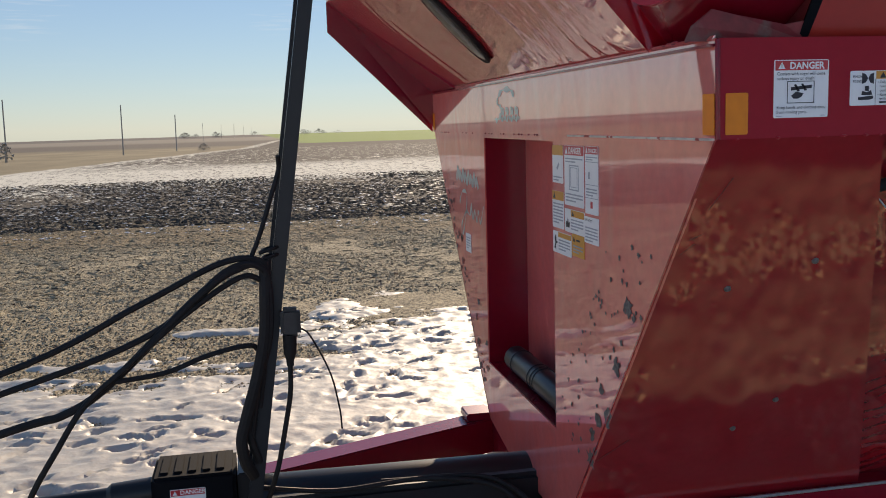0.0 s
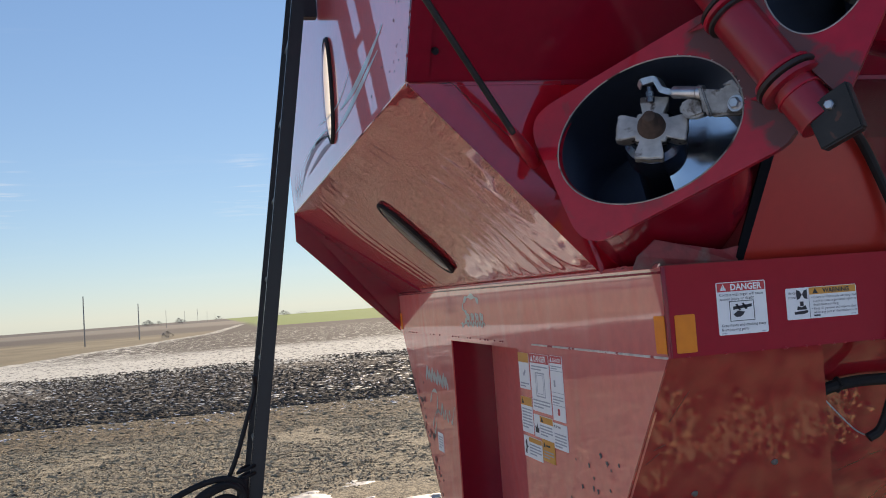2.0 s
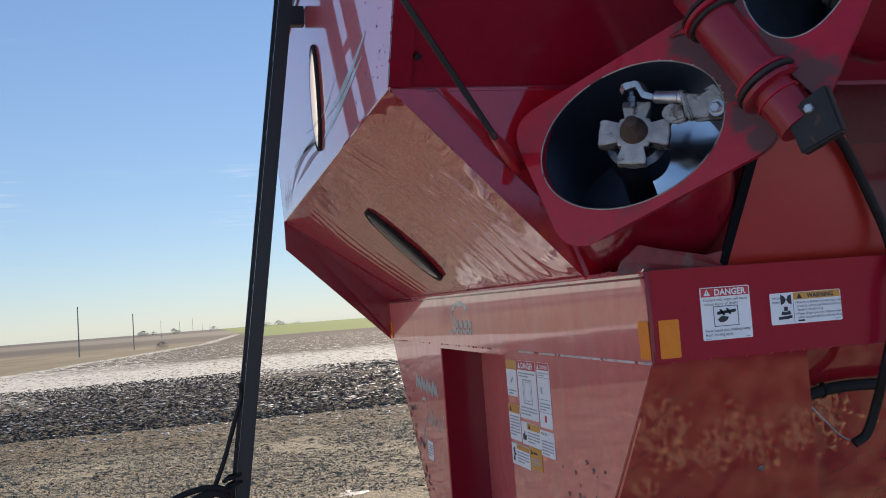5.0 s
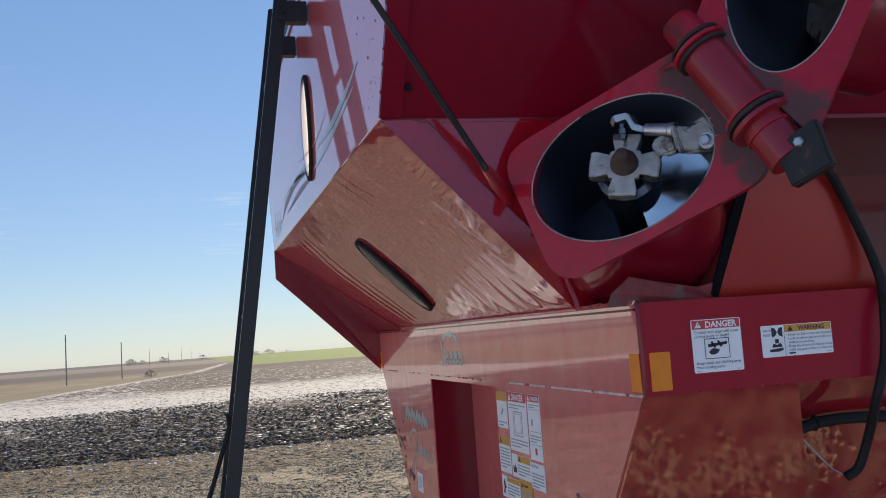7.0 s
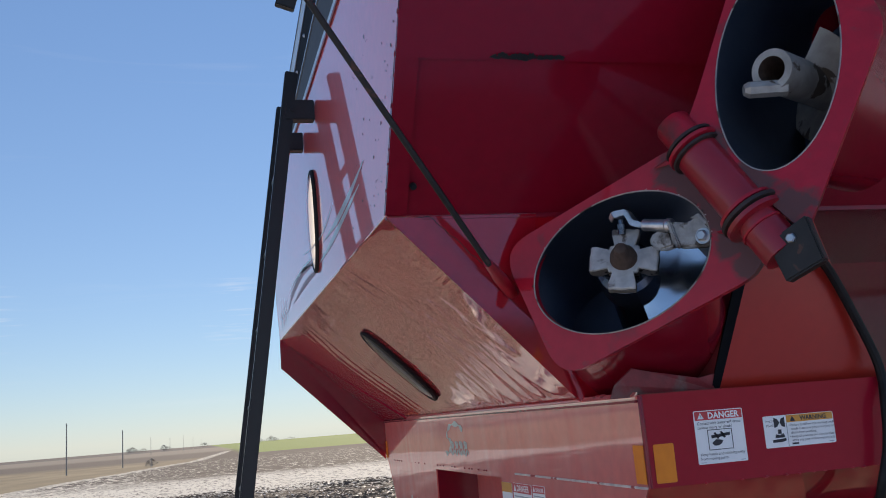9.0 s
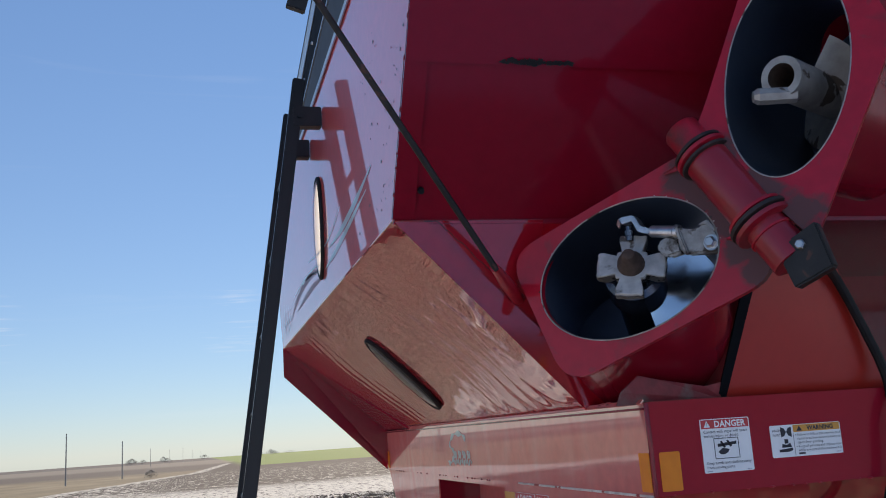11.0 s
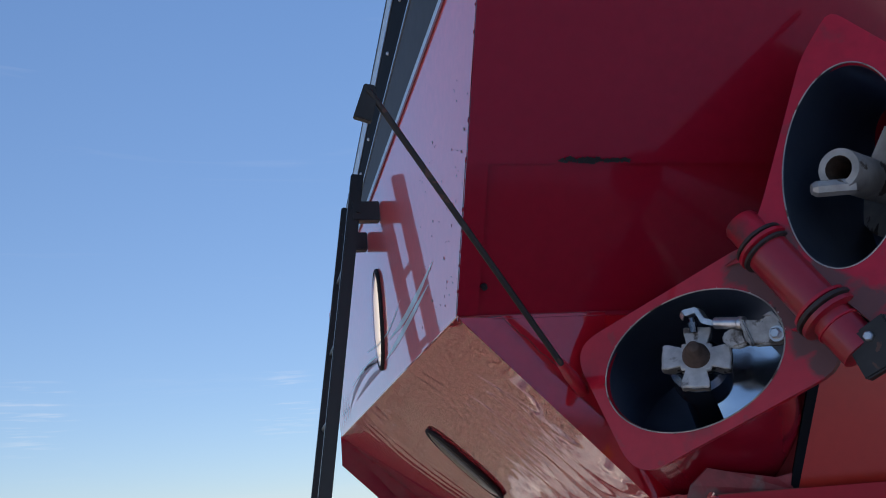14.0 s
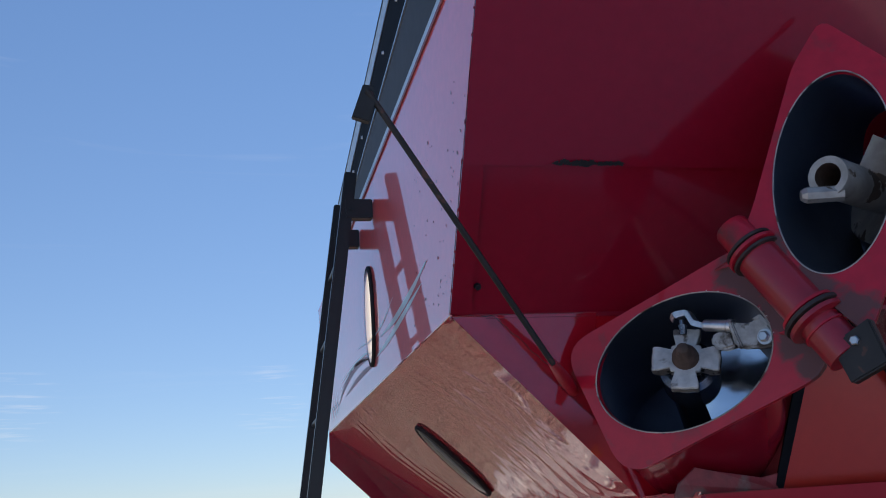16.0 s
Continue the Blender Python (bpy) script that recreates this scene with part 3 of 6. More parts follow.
def scatter(name, label, count, x0, x1, y0, y1, size, mat, seed, flat=0.6, long=1.0):
    """Stones or clods, each a small lumpy eight-sided body, joined into one mesh."""
    r = np.random.RandomState(seed)
    base = np.array([(1, 0, 0), (-1, 0, 0), (0, 1, 0), (0, -1, 0), (0, 0, 1), (0, 0, -0.6)], float)
    tri = np.array([(0, 2, 4), (2, 1, 4), (1, 3, 4), (3, 0, 4), (2, 0, 5), (1, 2, 5), (3, 1, 5), (0, 3, 5)])
    px, py = r.uniform(x0, x1, count), y0 + (y1 - y0) * r.rand(count) ** 1.4
    sz = size * np.minimum(2.0, np.exp(r.normal(0, 0.5, count)))
    v = base[None] * r.uniform(0.6, 1.25, (count, 6, 1)) * sz[:, None, None] * np.array([long, 1, flat])
    a = r.uniform(0, math.tau, count)
    a = a if long == 1.0 else r.normal(0, 0.35, count)
    c, s = np.cos(a)[:, None], np.sin(a)[:, None]
    v = np.stack([v[..., 0] * c - v[..., 1] * s, v[..., 0] * s + v[..., 1] * c, v[..., 2]], -1)
    pz = np.array([ground_z(x, y) for x, y in zip(px, py)])
    ex0, ey0, cell, table = EARTH
    iu, iv = np.floor((px - ex0) / cell).astype(int), np.floor((py - ey0) / cell).astype(int)
    inside = (iu >= 0) & (iv >= 0) & (iu < table.shape[0]) & (iv < table.shape[1])
    pz[inside] = np.maximum(pz[inside], table[iu[inside], iv[inside]])
    v += np.stack([px, py, pz + sz * 0.25], -1)[:, None]
    f = tri[None] + (np.arange(count) * 6)[:, None, None]
    me = bpy.data.meshes.new(name)
    me.from_pydata(v.reshape(-1, 3).tolist(), [], f.reshape(-1, 3).tolist())
    me.materials.append(mat)
    return tagged(new(name, me), label, name, kind="stuff")


stone_mat = material("gravel_stones", (0.36, 0.30, 0.195), 0.9, 0, 0, 0.6, 9, 0.3, 80)
straw_mat = material("chaff_and_stalks", (0.42, 0.325, 0.195), 0.9, 0, 0, 0.4, 7, 0.2, 80)
clod_mat = material("dark_soil_clods", (0.092, 0.070, 0.050), 0.95, 0, 0, 0.6, 3, 0.4, 30)
ice_mat = material("snow_crumbs", (0.78, 0.80, 0.84), 0.6, 0, 0, 0.06, 9, 0.3, 60)
scatter("gravel", "loose gravel and dry crumbs strewn over the yard", 80000, -9, 4.5, 5.0, 20, 0.012, stone_mat, 1)
scatter("gravel", "loose gravel and dry crumbs round the cart", 6000, -3.0, 4, -2.0, 3.5, 0.014, stone_mat, 11)
scatter("gravel", "pale stones and lumps of dry mud under the cart", 5000, -0.3, 4.5, -2.0, 2.6, 0.018, straw_mat, 12)
bright_mat = material("bleached_straw", (0.50, 0.42, 0.27), 0.85, 0, 0, 0.35, 7, 0.2, 80)
dark_mat = material("dark_wet_crumbs", (0.11, 0.086, 0.056), 0.9, 0, 0, 0.5, 7, 0.2, 80)
scatter("chaff", "bleached bits of straw lying on the yard", 50000, -14, 7, 5, 29, 0.013, bright_mat, 21, 0.35, 1.5)
scatter("gravel", "dark damp crumbs of soil on the yard", 14000, -12, 6, 4, 27, 0.008, dark_mat, 22, 0.7)
scatter("chaff", "dry stalks and chaff on the ground", 22000, -14, 9, 6, 30, 0.014, straw_mat, 2, 0.35)
scatter("clods", "dark clods of tilled soil", 36000, -24, 18, 24, 50, 0.028, clod_mat, 3, 0.4, 1.7)
scatter("clods", "large dark clods turned up by the plough", 30000, -24, 18, 24, 52, 0.038, clod_mat, 5, 0.5, 1.4)
scatter("clods", "matted lumps of straw and soil", 9000, -16, 9, 13, 27, 0.026, straw_mat, 6, 0.4, 1.6)
scatter("clods", "damp dark lumps at the edge of the stubble", 2600, -16, 9, 9, 27, 0.022, dark_mat, 7, 0.5, 1.3)
scatter("snow_crumbs", "thin leftover snow lying in the furrows", 3200, -22, 17, 27, 50, 0.050, snow_mat, 8, 0.2, 1.6)
scatter("snow_crumbs", "crumbs of snow lying between the clods", 5500, -22, 17, 22, 48, 0.035, ice_mat, 4, 0.25)

# ---- the grain cart's body ----
cart = thing("grain_cart", "glossy red steel grain cart with safety stickers on its panels", "grain cart")
ZB, ZT, ZF, ZR = 2.45, 2.66, 3.16, 3.96      # band foot, band head, fold of the flared walls, rim
XF = -0.57                                    # the upper front wall stands this far out
YN, YFAR = 0.13, 3.27                         # fold's ends along the front
T = 0.006
INX, INY = (1, 0, 0), (0, 1, 0)
LEAN = -0.003                                # the front band leans out by this much at its head


def sheet(name, pts, back, mat=None, label="", thick=T, parent=None):
    return part(name, plate(pts, thick, back), mat or paint, parent or cart, label)


# front: upper wall, sloped wall, band, tapered lower panel with its opening


def oval(c, along, across, half, wide, k=40):
    pts = []
    for i in range(k):
        a = i * math.tau / k
        s = math.copysign(abs(math.cos(a)) ** 0.8, math.cos(a))
        pts.append(Vector(c) + Vector(along).normalized() * half * s + Vector(across).normalized() * wide * math.sin(a))
    return pts


def holed_sheet(pts, hole, thick):
    """A sheet with an opening cut through it."""
    bm = bmesh.new()
    edges = []
    for loop in (pts, hole):
        vs = [bm.verts.new(p) for p in loop]
        edges += [bm.edges.new((a, b)) for a, b in zip(vs, vs[1:] + vs[:1])]
    bmesh.ops.triangle_fill(bm, use_beauty=True, use_dissolve=False, edges=edges)
    ext = bmesh.ops.extrude_face_region(bm, geom=bm.faces[:])
    for v in ext["geom"]:
        if isinstance(v, bmesh.types.BMVert):
            v.co.x += thick
    return bm


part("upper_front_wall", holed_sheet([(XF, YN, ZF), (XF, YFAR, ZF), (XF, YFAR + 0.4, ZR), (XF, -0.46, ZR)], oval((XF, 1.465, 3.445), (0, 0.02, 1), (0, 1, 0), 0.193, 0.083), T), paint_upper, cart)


def buckled_sheet(name, corners, centre, nu, nv, mat):
    """A thin rolled sheet: long shallow waves down the slope, rings of buckling round its opening."""
    a, b, c, d = [Vector(q) for q in corners]
    out = (b - a).cross(d - a).normalized()
    out = out if out.x < 0 else -out
    centre = Vector(centre)
    bm = bmesh.new()
    rows = []
    for i in range(nu + 1):
        row = []
        for j in range(nv + 1):
            q = a.lerp(b, i / nu).lerp(d.lerp(c, i / nu), j / nv)
            r = (q - centre).length
            near = max(0.0, min(1.0, (1.25 - q.y) / 0.6))
            w = 0.0016 * noise.noise(Vector((q.y * 3.2, j / nv * 1.4, 1.0)))
            w += 0.0015 * noise.noise(Vector((q.y * 8.0 + 2.0 * j / nv, j / nv * 1.8, 5.0))) * (0.35 + near)
            w += 0.00022 * noise.noise(Vector((q.y * 18.0 + 5.0 * j / nv, j / nv * 3.0, 9.0))) * (0.7 + 0.6 * near)
            w += (0.0003 + 0.0012 * near) * math.sin(r * 50.0 + 4.0 * noise.noise(q * 4.0)) * math.exp(-((r - 0.75) / 0.34) ** 2)
            edge = min(1.0, 12 * min(i / nu, 1 - i / nu, j / nv, 1 - j / nv))
            row.append(bm.verts.new(q + out * w * edge))
        rows.append(row)
    for p, q in zip(rows, rows[1:]):
        for j in range(nv):
            bm.faces.new((p[j], p[j + 1], q[j + 1], q[j]))
    ob = part(name, bm, mat, cart, smooth=True)
    solid = ob.modifiers.new("gauge", "SOLIDIFY")
    solid.thickness, solid.offset = T, -1.0 if ob.data.polygons[0].normal.dot(out) > 0 else 1.0
    return ob


buckled_sheet("sloped_front_wall", [(XF, YN, ZF), (XF, YFAR, ZF), (0.0, 2.66, ZT + 0.01), (0.0, 0.36, ZT + 0.01)], (-0.243, 1.60, 2.873), 460, 110, paint_wavy)
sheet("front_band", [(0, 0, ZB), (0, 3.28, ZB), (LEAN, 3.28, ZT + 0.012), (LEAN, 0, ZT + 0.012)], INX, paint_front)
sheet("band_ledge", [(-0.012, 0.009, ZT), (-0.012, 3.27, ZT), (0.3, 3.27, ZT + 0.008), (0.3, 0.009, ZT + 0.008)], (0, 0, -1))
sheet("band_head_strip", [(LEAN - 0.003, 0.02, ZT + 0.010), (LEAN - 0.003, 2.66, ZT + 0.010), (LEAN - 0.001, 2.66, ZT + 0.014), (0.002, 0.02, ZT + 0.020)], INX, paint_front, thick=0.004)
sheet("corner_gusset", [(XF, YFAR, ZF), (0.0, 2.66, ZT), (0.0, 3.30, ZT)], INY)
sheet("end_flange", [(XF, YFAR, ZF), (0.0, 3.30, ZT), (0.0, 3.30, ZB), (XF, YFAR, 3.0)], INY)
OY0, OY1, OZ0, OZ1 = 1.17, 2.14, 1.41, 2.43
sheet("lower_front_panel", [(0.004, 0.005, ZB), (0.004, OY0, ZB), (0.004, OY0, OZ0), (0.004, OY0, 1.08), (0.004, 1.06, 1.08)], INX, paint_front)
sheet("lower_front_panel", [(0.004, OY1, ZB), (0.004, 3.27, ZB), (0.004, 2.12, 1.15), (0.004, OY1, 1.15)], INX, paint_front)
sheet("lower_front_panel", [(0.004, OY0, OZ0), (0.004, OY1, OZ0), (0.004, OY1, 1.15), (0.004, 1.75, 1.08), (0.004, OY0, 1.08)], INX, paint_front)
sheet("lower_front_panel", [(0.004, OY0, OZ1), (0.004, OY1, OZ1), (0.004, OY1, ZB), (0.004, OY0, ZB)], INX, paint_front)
D = 0.195
sheet("pocket_side", [(0.01, OY1, OZ0), (D, OY1, OZ0), (D, OY1, OZ1), (0.01, OY1, OZ1)], INY)
sheet("pocket_side", [(0.01, OY0, OZ0), (D, OY0, OZ0), (D, OY0, OZ1), (0.01, OY0, OZ1)], (0, -1, 0))
sheet("pocket_back", [(D, OY0, OZ0), (D, OY1, OZ0), (D, OY1, OZ1), (D, OY0, OZ1)], INX, paint_front)
sheet("pocket_floor", [(0.01, OY0, OZ0), (D, OY0, OZ0), (D, OY1, OZ0), (0.01, OY1, OZ0)], (0, 0, -1))
# near side: band, flared wall, lower sloped panels, frame rail
sheet("side_band", [(0, 0, ZB), (6.5, 0, ZB), (6.5, 0, ZT + 0.012), (LEAN, 0, ZT + 0.012)], INY, paint_band)
sheet("side_ledge", [(0.302, 0.009, ZT), (6.5, 0.009, ZT), (6.5, 0.3, ZT + 0.01), (0.3, 0.3, ZT + 0.01)], (0, 0, -1))
SEAM = 3.487
ys = YN - 0.59 * (SEAM - ZF) / 0.8
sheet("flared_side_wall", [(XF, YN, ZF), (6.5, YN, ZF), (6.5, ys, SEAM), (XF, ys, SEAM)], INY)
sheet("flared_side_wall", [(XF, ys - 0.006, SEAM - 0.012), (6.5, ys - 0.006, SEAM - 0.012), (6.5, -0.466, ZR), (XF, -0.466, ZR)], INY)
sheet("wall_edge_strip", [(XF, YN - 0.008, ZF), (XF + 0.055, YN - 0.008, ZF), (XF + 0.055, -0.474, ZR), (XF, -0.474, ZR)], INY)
sheet("hopper_side_wall", [(XF + 0.004, YN, ZF - 0.004), (-0.17, YN, ZF - 0.004), (-0.17, 0.229, 2.95), (0.02, 0.3225, 2.75), (0.10, 0.36, ZT), (0.004, 0.36, ZT)], INY, paint_hopper)
LAP = [(x, YN + (ZF - 0.004 - z) * 0.4637 - 0.007, z) for x, z in ((XF + 0.006, ZF - 0.008), (-0.481, ZF - 0.008), (-0.405, 3.088), (-0.294, 2.997), (-0.10, 2.838), (0.065, ZT + 0.014), (0.0, ZT + 0.014))]
sheet("wall_lap_strip", LAP, INY, paint_hopper, thick=0.004)
sheet("inner_wall", [(-0.46, 0.47, 3.45), (0.45, 0.47, 3.45), (0.45, 0.47, 2.6), (0.12, 0.47, 2.6)], INY)
# deep bay behind the auger's sump
sheet("bay_side", [(0.45, 0.14, 2.6), (0.45, 1.3, 2.6), (0.45, 1.3, 3.45), (0.45, 0.14, 3.17)], (-1, 0, 0))
sheet("bay_back", [(0.45, 1.3, 2.6), (6.5, 1.3, 2.6), (6.5, 1.3, 3.45), (0.45, 1.3, 3.45)], INY)
sheet("bay_roof", [(0.45, 0.145, 3.17), (6.5, 0.145, 3.17), (6.5, 1.3, 3.17), (0.45, 1.3, 3.17)], (0, 0, 1))
sheet("bay_floor", [(0.45, 0.30, ZT - 0.01), (6.5, 0.30, ZT - 0.01), (6.5, 1.3, ZT - 0.01), (0.45, 1.3, ZT - 0.01)], (0, 0, -1))
sheet("fold_strip", [(XF + 0.004, YN + 0.003, ZF - 0.012), (6.5, YN + 0.003, ZF - 0.012), (6.5, YN + 0.003, ZF + 0.03), (XF + 0.004, YN + 0.003, ZF + 0.03)], INY)
sheet("lower_side_panel", [(0, 0.004, ZB), (0.42, 0.004, ZB), (1.09, 0.98, 1.2), (1.12, 1.03, 1.13), (0, 1.03, 1.13)], INY, paint_peel)
sheet("lower_side_panel", [(0.42, 0.07, ZB), (6.5, 0.07, ZB), (6.5, 1.1, 1.13), (1.1, 1.1, 1.13)], INY, paint_rings)
part("frame_rail", box((0.03, 0.985, 1.0), (6.5, 1.12, 1.152), 0.008), paint, cart)
# unseen beam, added to shade the ground that the lower side panel reflects
part("shadow_beam", box((0.15, 1.50, 0.14), (4.6, 1.78, 0.37), 0.02), paint, cart)
for x in (3.9, 4.4):
    part("shadow_beam_hanger", box((x, 1.55, 0.35), (x + 0.1, 1.72, 1.02), 0.01), paint, cart)
# far side, rear and inner walls that close the body
sheet("far_side_wall", [(XF, YFAR, ZF), (6.5, YFAR, ZF), (6.5, YFAR + 0.4, ZR), (XF, YFAR + 0.4, ZR)], (0, -1, 0))
sheet("far_side_foot", [(XF, YFAR, ZF), (6.5, YFAR, ZF), (6.5, YFAR, ZB), (0.02, YFAR, ZB)], (0, -1, 0))
sheet("far_side_foot", [(0.01, 3.26, ZB), (6.5, 3.26, ZB), (6.5, 2.11, 1.15), (0.01, 2.11, 1.15)], (0, -1, 0))
sheet("rear_wall", [(6.5, -0.46, ZR), (6.5, YFAR + 0.4, ZR), (6.5, YFAR, 1.1), (6.5, YN, 1.1)], (-1, 0, 0))

# ---- ladder ----
ladder = thing("ladder", "black steel ladder standing off the cart's front wall", "ladder")
for y in (1.30, 1.70):
    top, foot = Vector((-0.650, y, 3.985)), Vector((-1.078, y, 1.10))
    m = Matrix.Translation(top) @ frame_of(foot - top, (0, 1, 0))
    part("rail", box((-0.024, -0.02, 0), (0.024, 0.02, (foot - top).length), 0.004, m), black, ladder)
    part("bracket", box((-0.68, y - 0.025, 3.795), (XF - 0.003, y + 0.025, 3.872), 0.003), black, ladder)
    part("bracket_bolt", lathe([(0, 0.012), (1, 0.011)], (-0.655, y - 0.034, 3.835), (-0.655, y - 0.024, 3.835), 6), black, ladder)
for i in range(9):
    z = 3.65 - 0.3 * i
    x = -0.648 - 0.148 * (4.0 - z)
    part("rung", rod((x, 1.3, z), (x, 1.7, z), 0.013), black, ladder)

# ---- drawbar and driveline ----
part("drawbar_arm", plate([(0.1, 2.18, 1.14), (0.1, 2.32, 1.14), (-2.6, 1.72, 0.95), (-2.6, 1.58, 0.95)], 0.16, (0, 0, -1), 0.006), paint, cart)
part("drawbar_arm", plate([(0.1, 0.98, 1.0), (0.1, 1.1, 1.0), (-2.6, 1.70, 0.95), (-2.6, 1.58, 0.95)], 0.16, (0, 0, -1), 0.006), paint, cart)
part("crossmember", box((0.02, 0.95, 0.92), (0.22, 2.40, 1.12), 0.006), paint, cart)
part("arm_pad", box((-0.10, 2.16, 1.13), (0.02, 2.30, 1.165), 0.006), paint, cart)
drive = thing("driveline", "black guarded power shaft running along the drawbar", "driveline")
part("shaft_guard", lathe([(0, 0.036), (0.9, 0.036), (0.91, 0.05), (1, 0.055)], (-3.2, 1.58, 1.10), (-1.42, 1.58, 1.17), 28), black, drive, smooth=True)
gbox = part("guard_box", box((-1.43, 1.46, 0.96), (-1.13, 1.72, 1.258), 0.012), black_flat, drive)
for k in range(5):
    part("louvre", box((-1.40 + 0.05 * k, 1.50, 1.258), (-1.37 + 0.05 * k, 1.68, 1.266), 0.002), black_flat, gbox)
part("mount_plate", box((-1.125, 1.5, 1.0), (-1.05, 1.7, 1.235), 0.006), black, drive)
part("shaft_shield", lathe([(0, 0.10), (0.02, 0.115), (0.98, 0.118), (1, 0.10)], (-1.05, 1.55, 1.085), (0.05, 1.55, 1.07), 28), black, drive, smooth=True)
part("shield_skirt", box((-1.03, 1.40, 0.92), (0.03, 1.47, 1.16), 0.02), black, drive)

# ---- auger: lower tube with flange, upper tube folded back on its hinge ----
auger = thing("folding_auger", "red unloading auger folded open on its hinge, openings bare", "auger")


def flange(name, origin, n, u, v, outline, centre, a, b, ang, thick):
    """A plate with a slanting oval opening through it."""
    bm = bmesh.new()
    k = 96
    hole = [(centre[0] + a * math.cos(t) * math.cos(ang) - b * math.sin(t) * math.sin(ang), centre[1] + a * math.cos(t) * math.sin(ang) + b * math.sin(t) * math.cos(ang)) for t in (i * math.tau / k for i in range(k))]
    rim = []
    poly = [Vector((*p, 0)) for p in outline]
    c = Vector((*centre, 0))
    for hx, hy in hole:
        d = Vector((hx, hy, 0)) - c
        best = 9
        for p, q in zip(poly, poly[1:] + poly[:1]):
            e = q - p
            den = d.x * e.y - d.y * e.x
            if abs(den) < 1e-9:
                continue
            w = p - c
            s, t = (w.x * e.y - w.y * e.x) / den, (w.x * d.y - w.y * d.x) / den
            if s > 0 and -1e-6 <= t <= 1 + 1e-6:
                best = min(best, s)
        rim.append((c + d * max(best, 1.02)).to_2d())
    layers = []
    for off in (0.0, -thick):
        layers.append(([bm.verts.new(origin + u * p[0] + v * p[1] + n * off) for p in hole], [bm.verts.new(origin + u * p[0] + v * p[1] + n * off) for p in rim]))
    (h0, r0), (h1, r1) = layers
    for i in range(k):
        j = (i + 1) % k
        bm.faces.new((h0[i], h0[j], r0[j], r0[i]))
        bm.faces.new((h1[i], h1[j], r1[j], r1[i]))
        bm.faces.new((h0[i], h0[j], h1[j], h1[i]))
        bm.faces.new((r0[i], r0[j], r1[j], r1[i]))
    return part(name, bm, paint_flange, auger), [origin + u * p[0] + v * p[1] for p in hole]


def sleeve(name, ring, direction, length, mat, inner=0.0, cap=True):
    bm = bmesh.new()
    d = Vector(direction).normalized()
    rows = []
    for s in (0.0, 1.0):
        rows.append([bm.verts.new(p + d * length * s) for p in ring])
    k = len(ring)
    for i in range(k):
        bm.faces.new((rows[0][i], rows[0][(i + 1) % k], rows[1][(i + 1) % k], rows[1][i]))
    if cap:
        bm.faces.new(rows[1])
    return part(name, bm, mat, auger, smooth=True)


def grow(ring, by):
    c = sum(ring, Vector()) / len(ring)
    return [p + (p - c).normalized() * by for p in ring]


LO = Vector((-0.056, -0.12, 2.983))
LN = Vector((-0.813, -0.581, 0.046)).normalized()
LU, LV = Vector((0.581, -0.814, 0.0)), Vector((0.038, 0.027, 0.999))
paint_flange = material("flange_paint_with_crust", (0.48, 0.012, 0.032), 0.35, 0, 0.6, 0.15, 25, 0.1, 120, spots=(0.085, 0.042, 0.042), spot_scale=5.5, spot_cut=0.60, spot_soft=0.13,
                        crust=([LO + LU * u + LV * v for u, v in ((0.14, 0.19), (0.19, 0.13), (0.24, 0.06), (0.27, 0.0), (0.30, -0.05))] + [Vector(q) for q in ((0.05, -0.36, 3.18), (0.09, -0.42, 3.09), (0.13, -0.50, 3.02))], 0.075, (0.095, 0.062, 0.060)))
low_outline = [(p.x, p.y) for p in rounded([(-0.356, 0.087, 0), (-0.203, -0.262, 0), (0.350, -0.069, 0), (0.202, 0.257, 0)], 0.085, 8)]
LHOLE = ((-0.023, -0.002), 0.240, 0.158, radians(10.4))
_, ring = flange("lower_flange", LO, LN, LU, LV, low_outline, *LHOLE, 0.018)
LDIR = Vector((0.50, 0.80, -0.36)).normalized()
sleeve("lower_tube", grow(ring, 0.008), LDIR, 0.44, paint)
sleeve("lower_bore", grow(ring, -0.0015), LDIR, 0.40, bore_steel)
HA, HB = Vector((-0.018, -0.306, 3.255)), Vector((0.112, -0.513, 2.951))
HV = (HB - HA).normalized()
UN = Vector((-0.647, -0.73, 0.22)).normalized()
UV = UN.cross(HV)
UO = HA - UN * 0.02
up_outline = [(p.x, p.y) for p in rounded([(0.03, 0.03, 0), (0.40, 0.03, 0), (0.275, 0.265, 0), (0.17, 0.46, 0), (-0.02, 0.535, 0), (-0.25, 0.535, 0), (-0.205, 0.40, 0), (0.0, 0.085, 0)], 0.035)]
_, ring2 = flange("upper_flange", UO, UN, HV, UV, up_outline, (0.065, 0.262), 0.257, 0.128, math.atan2(0.73, -0.68), 0.014)
UDIR = Vector((0.85, 0.5, 0.03))
sleeve("upper_tube", grow(ring2, 0.008), UDIR, 0.45, paint)
sleeve("upper_bore", grow(ring2, -0.0015), UDIR, 0.43, bore_steel)



# ---- auger hinge and inner works ----
H0, H1 = Vector((0.015, -0.284, 3.263)), Vector((0.119, -0.453, 2.955))
HT = (H1 - H0).normalized()


def ring_on_hinge(name, s, thick, r, mat, soft=0.15):
    return part(name, lathe([(0, r * 0.93), (soft, r), (1 - soft, r), (1, r * 0.93)], H0 + HT * s, H0 + HT * (s + thick), 40), mat, auger, smooth=True)


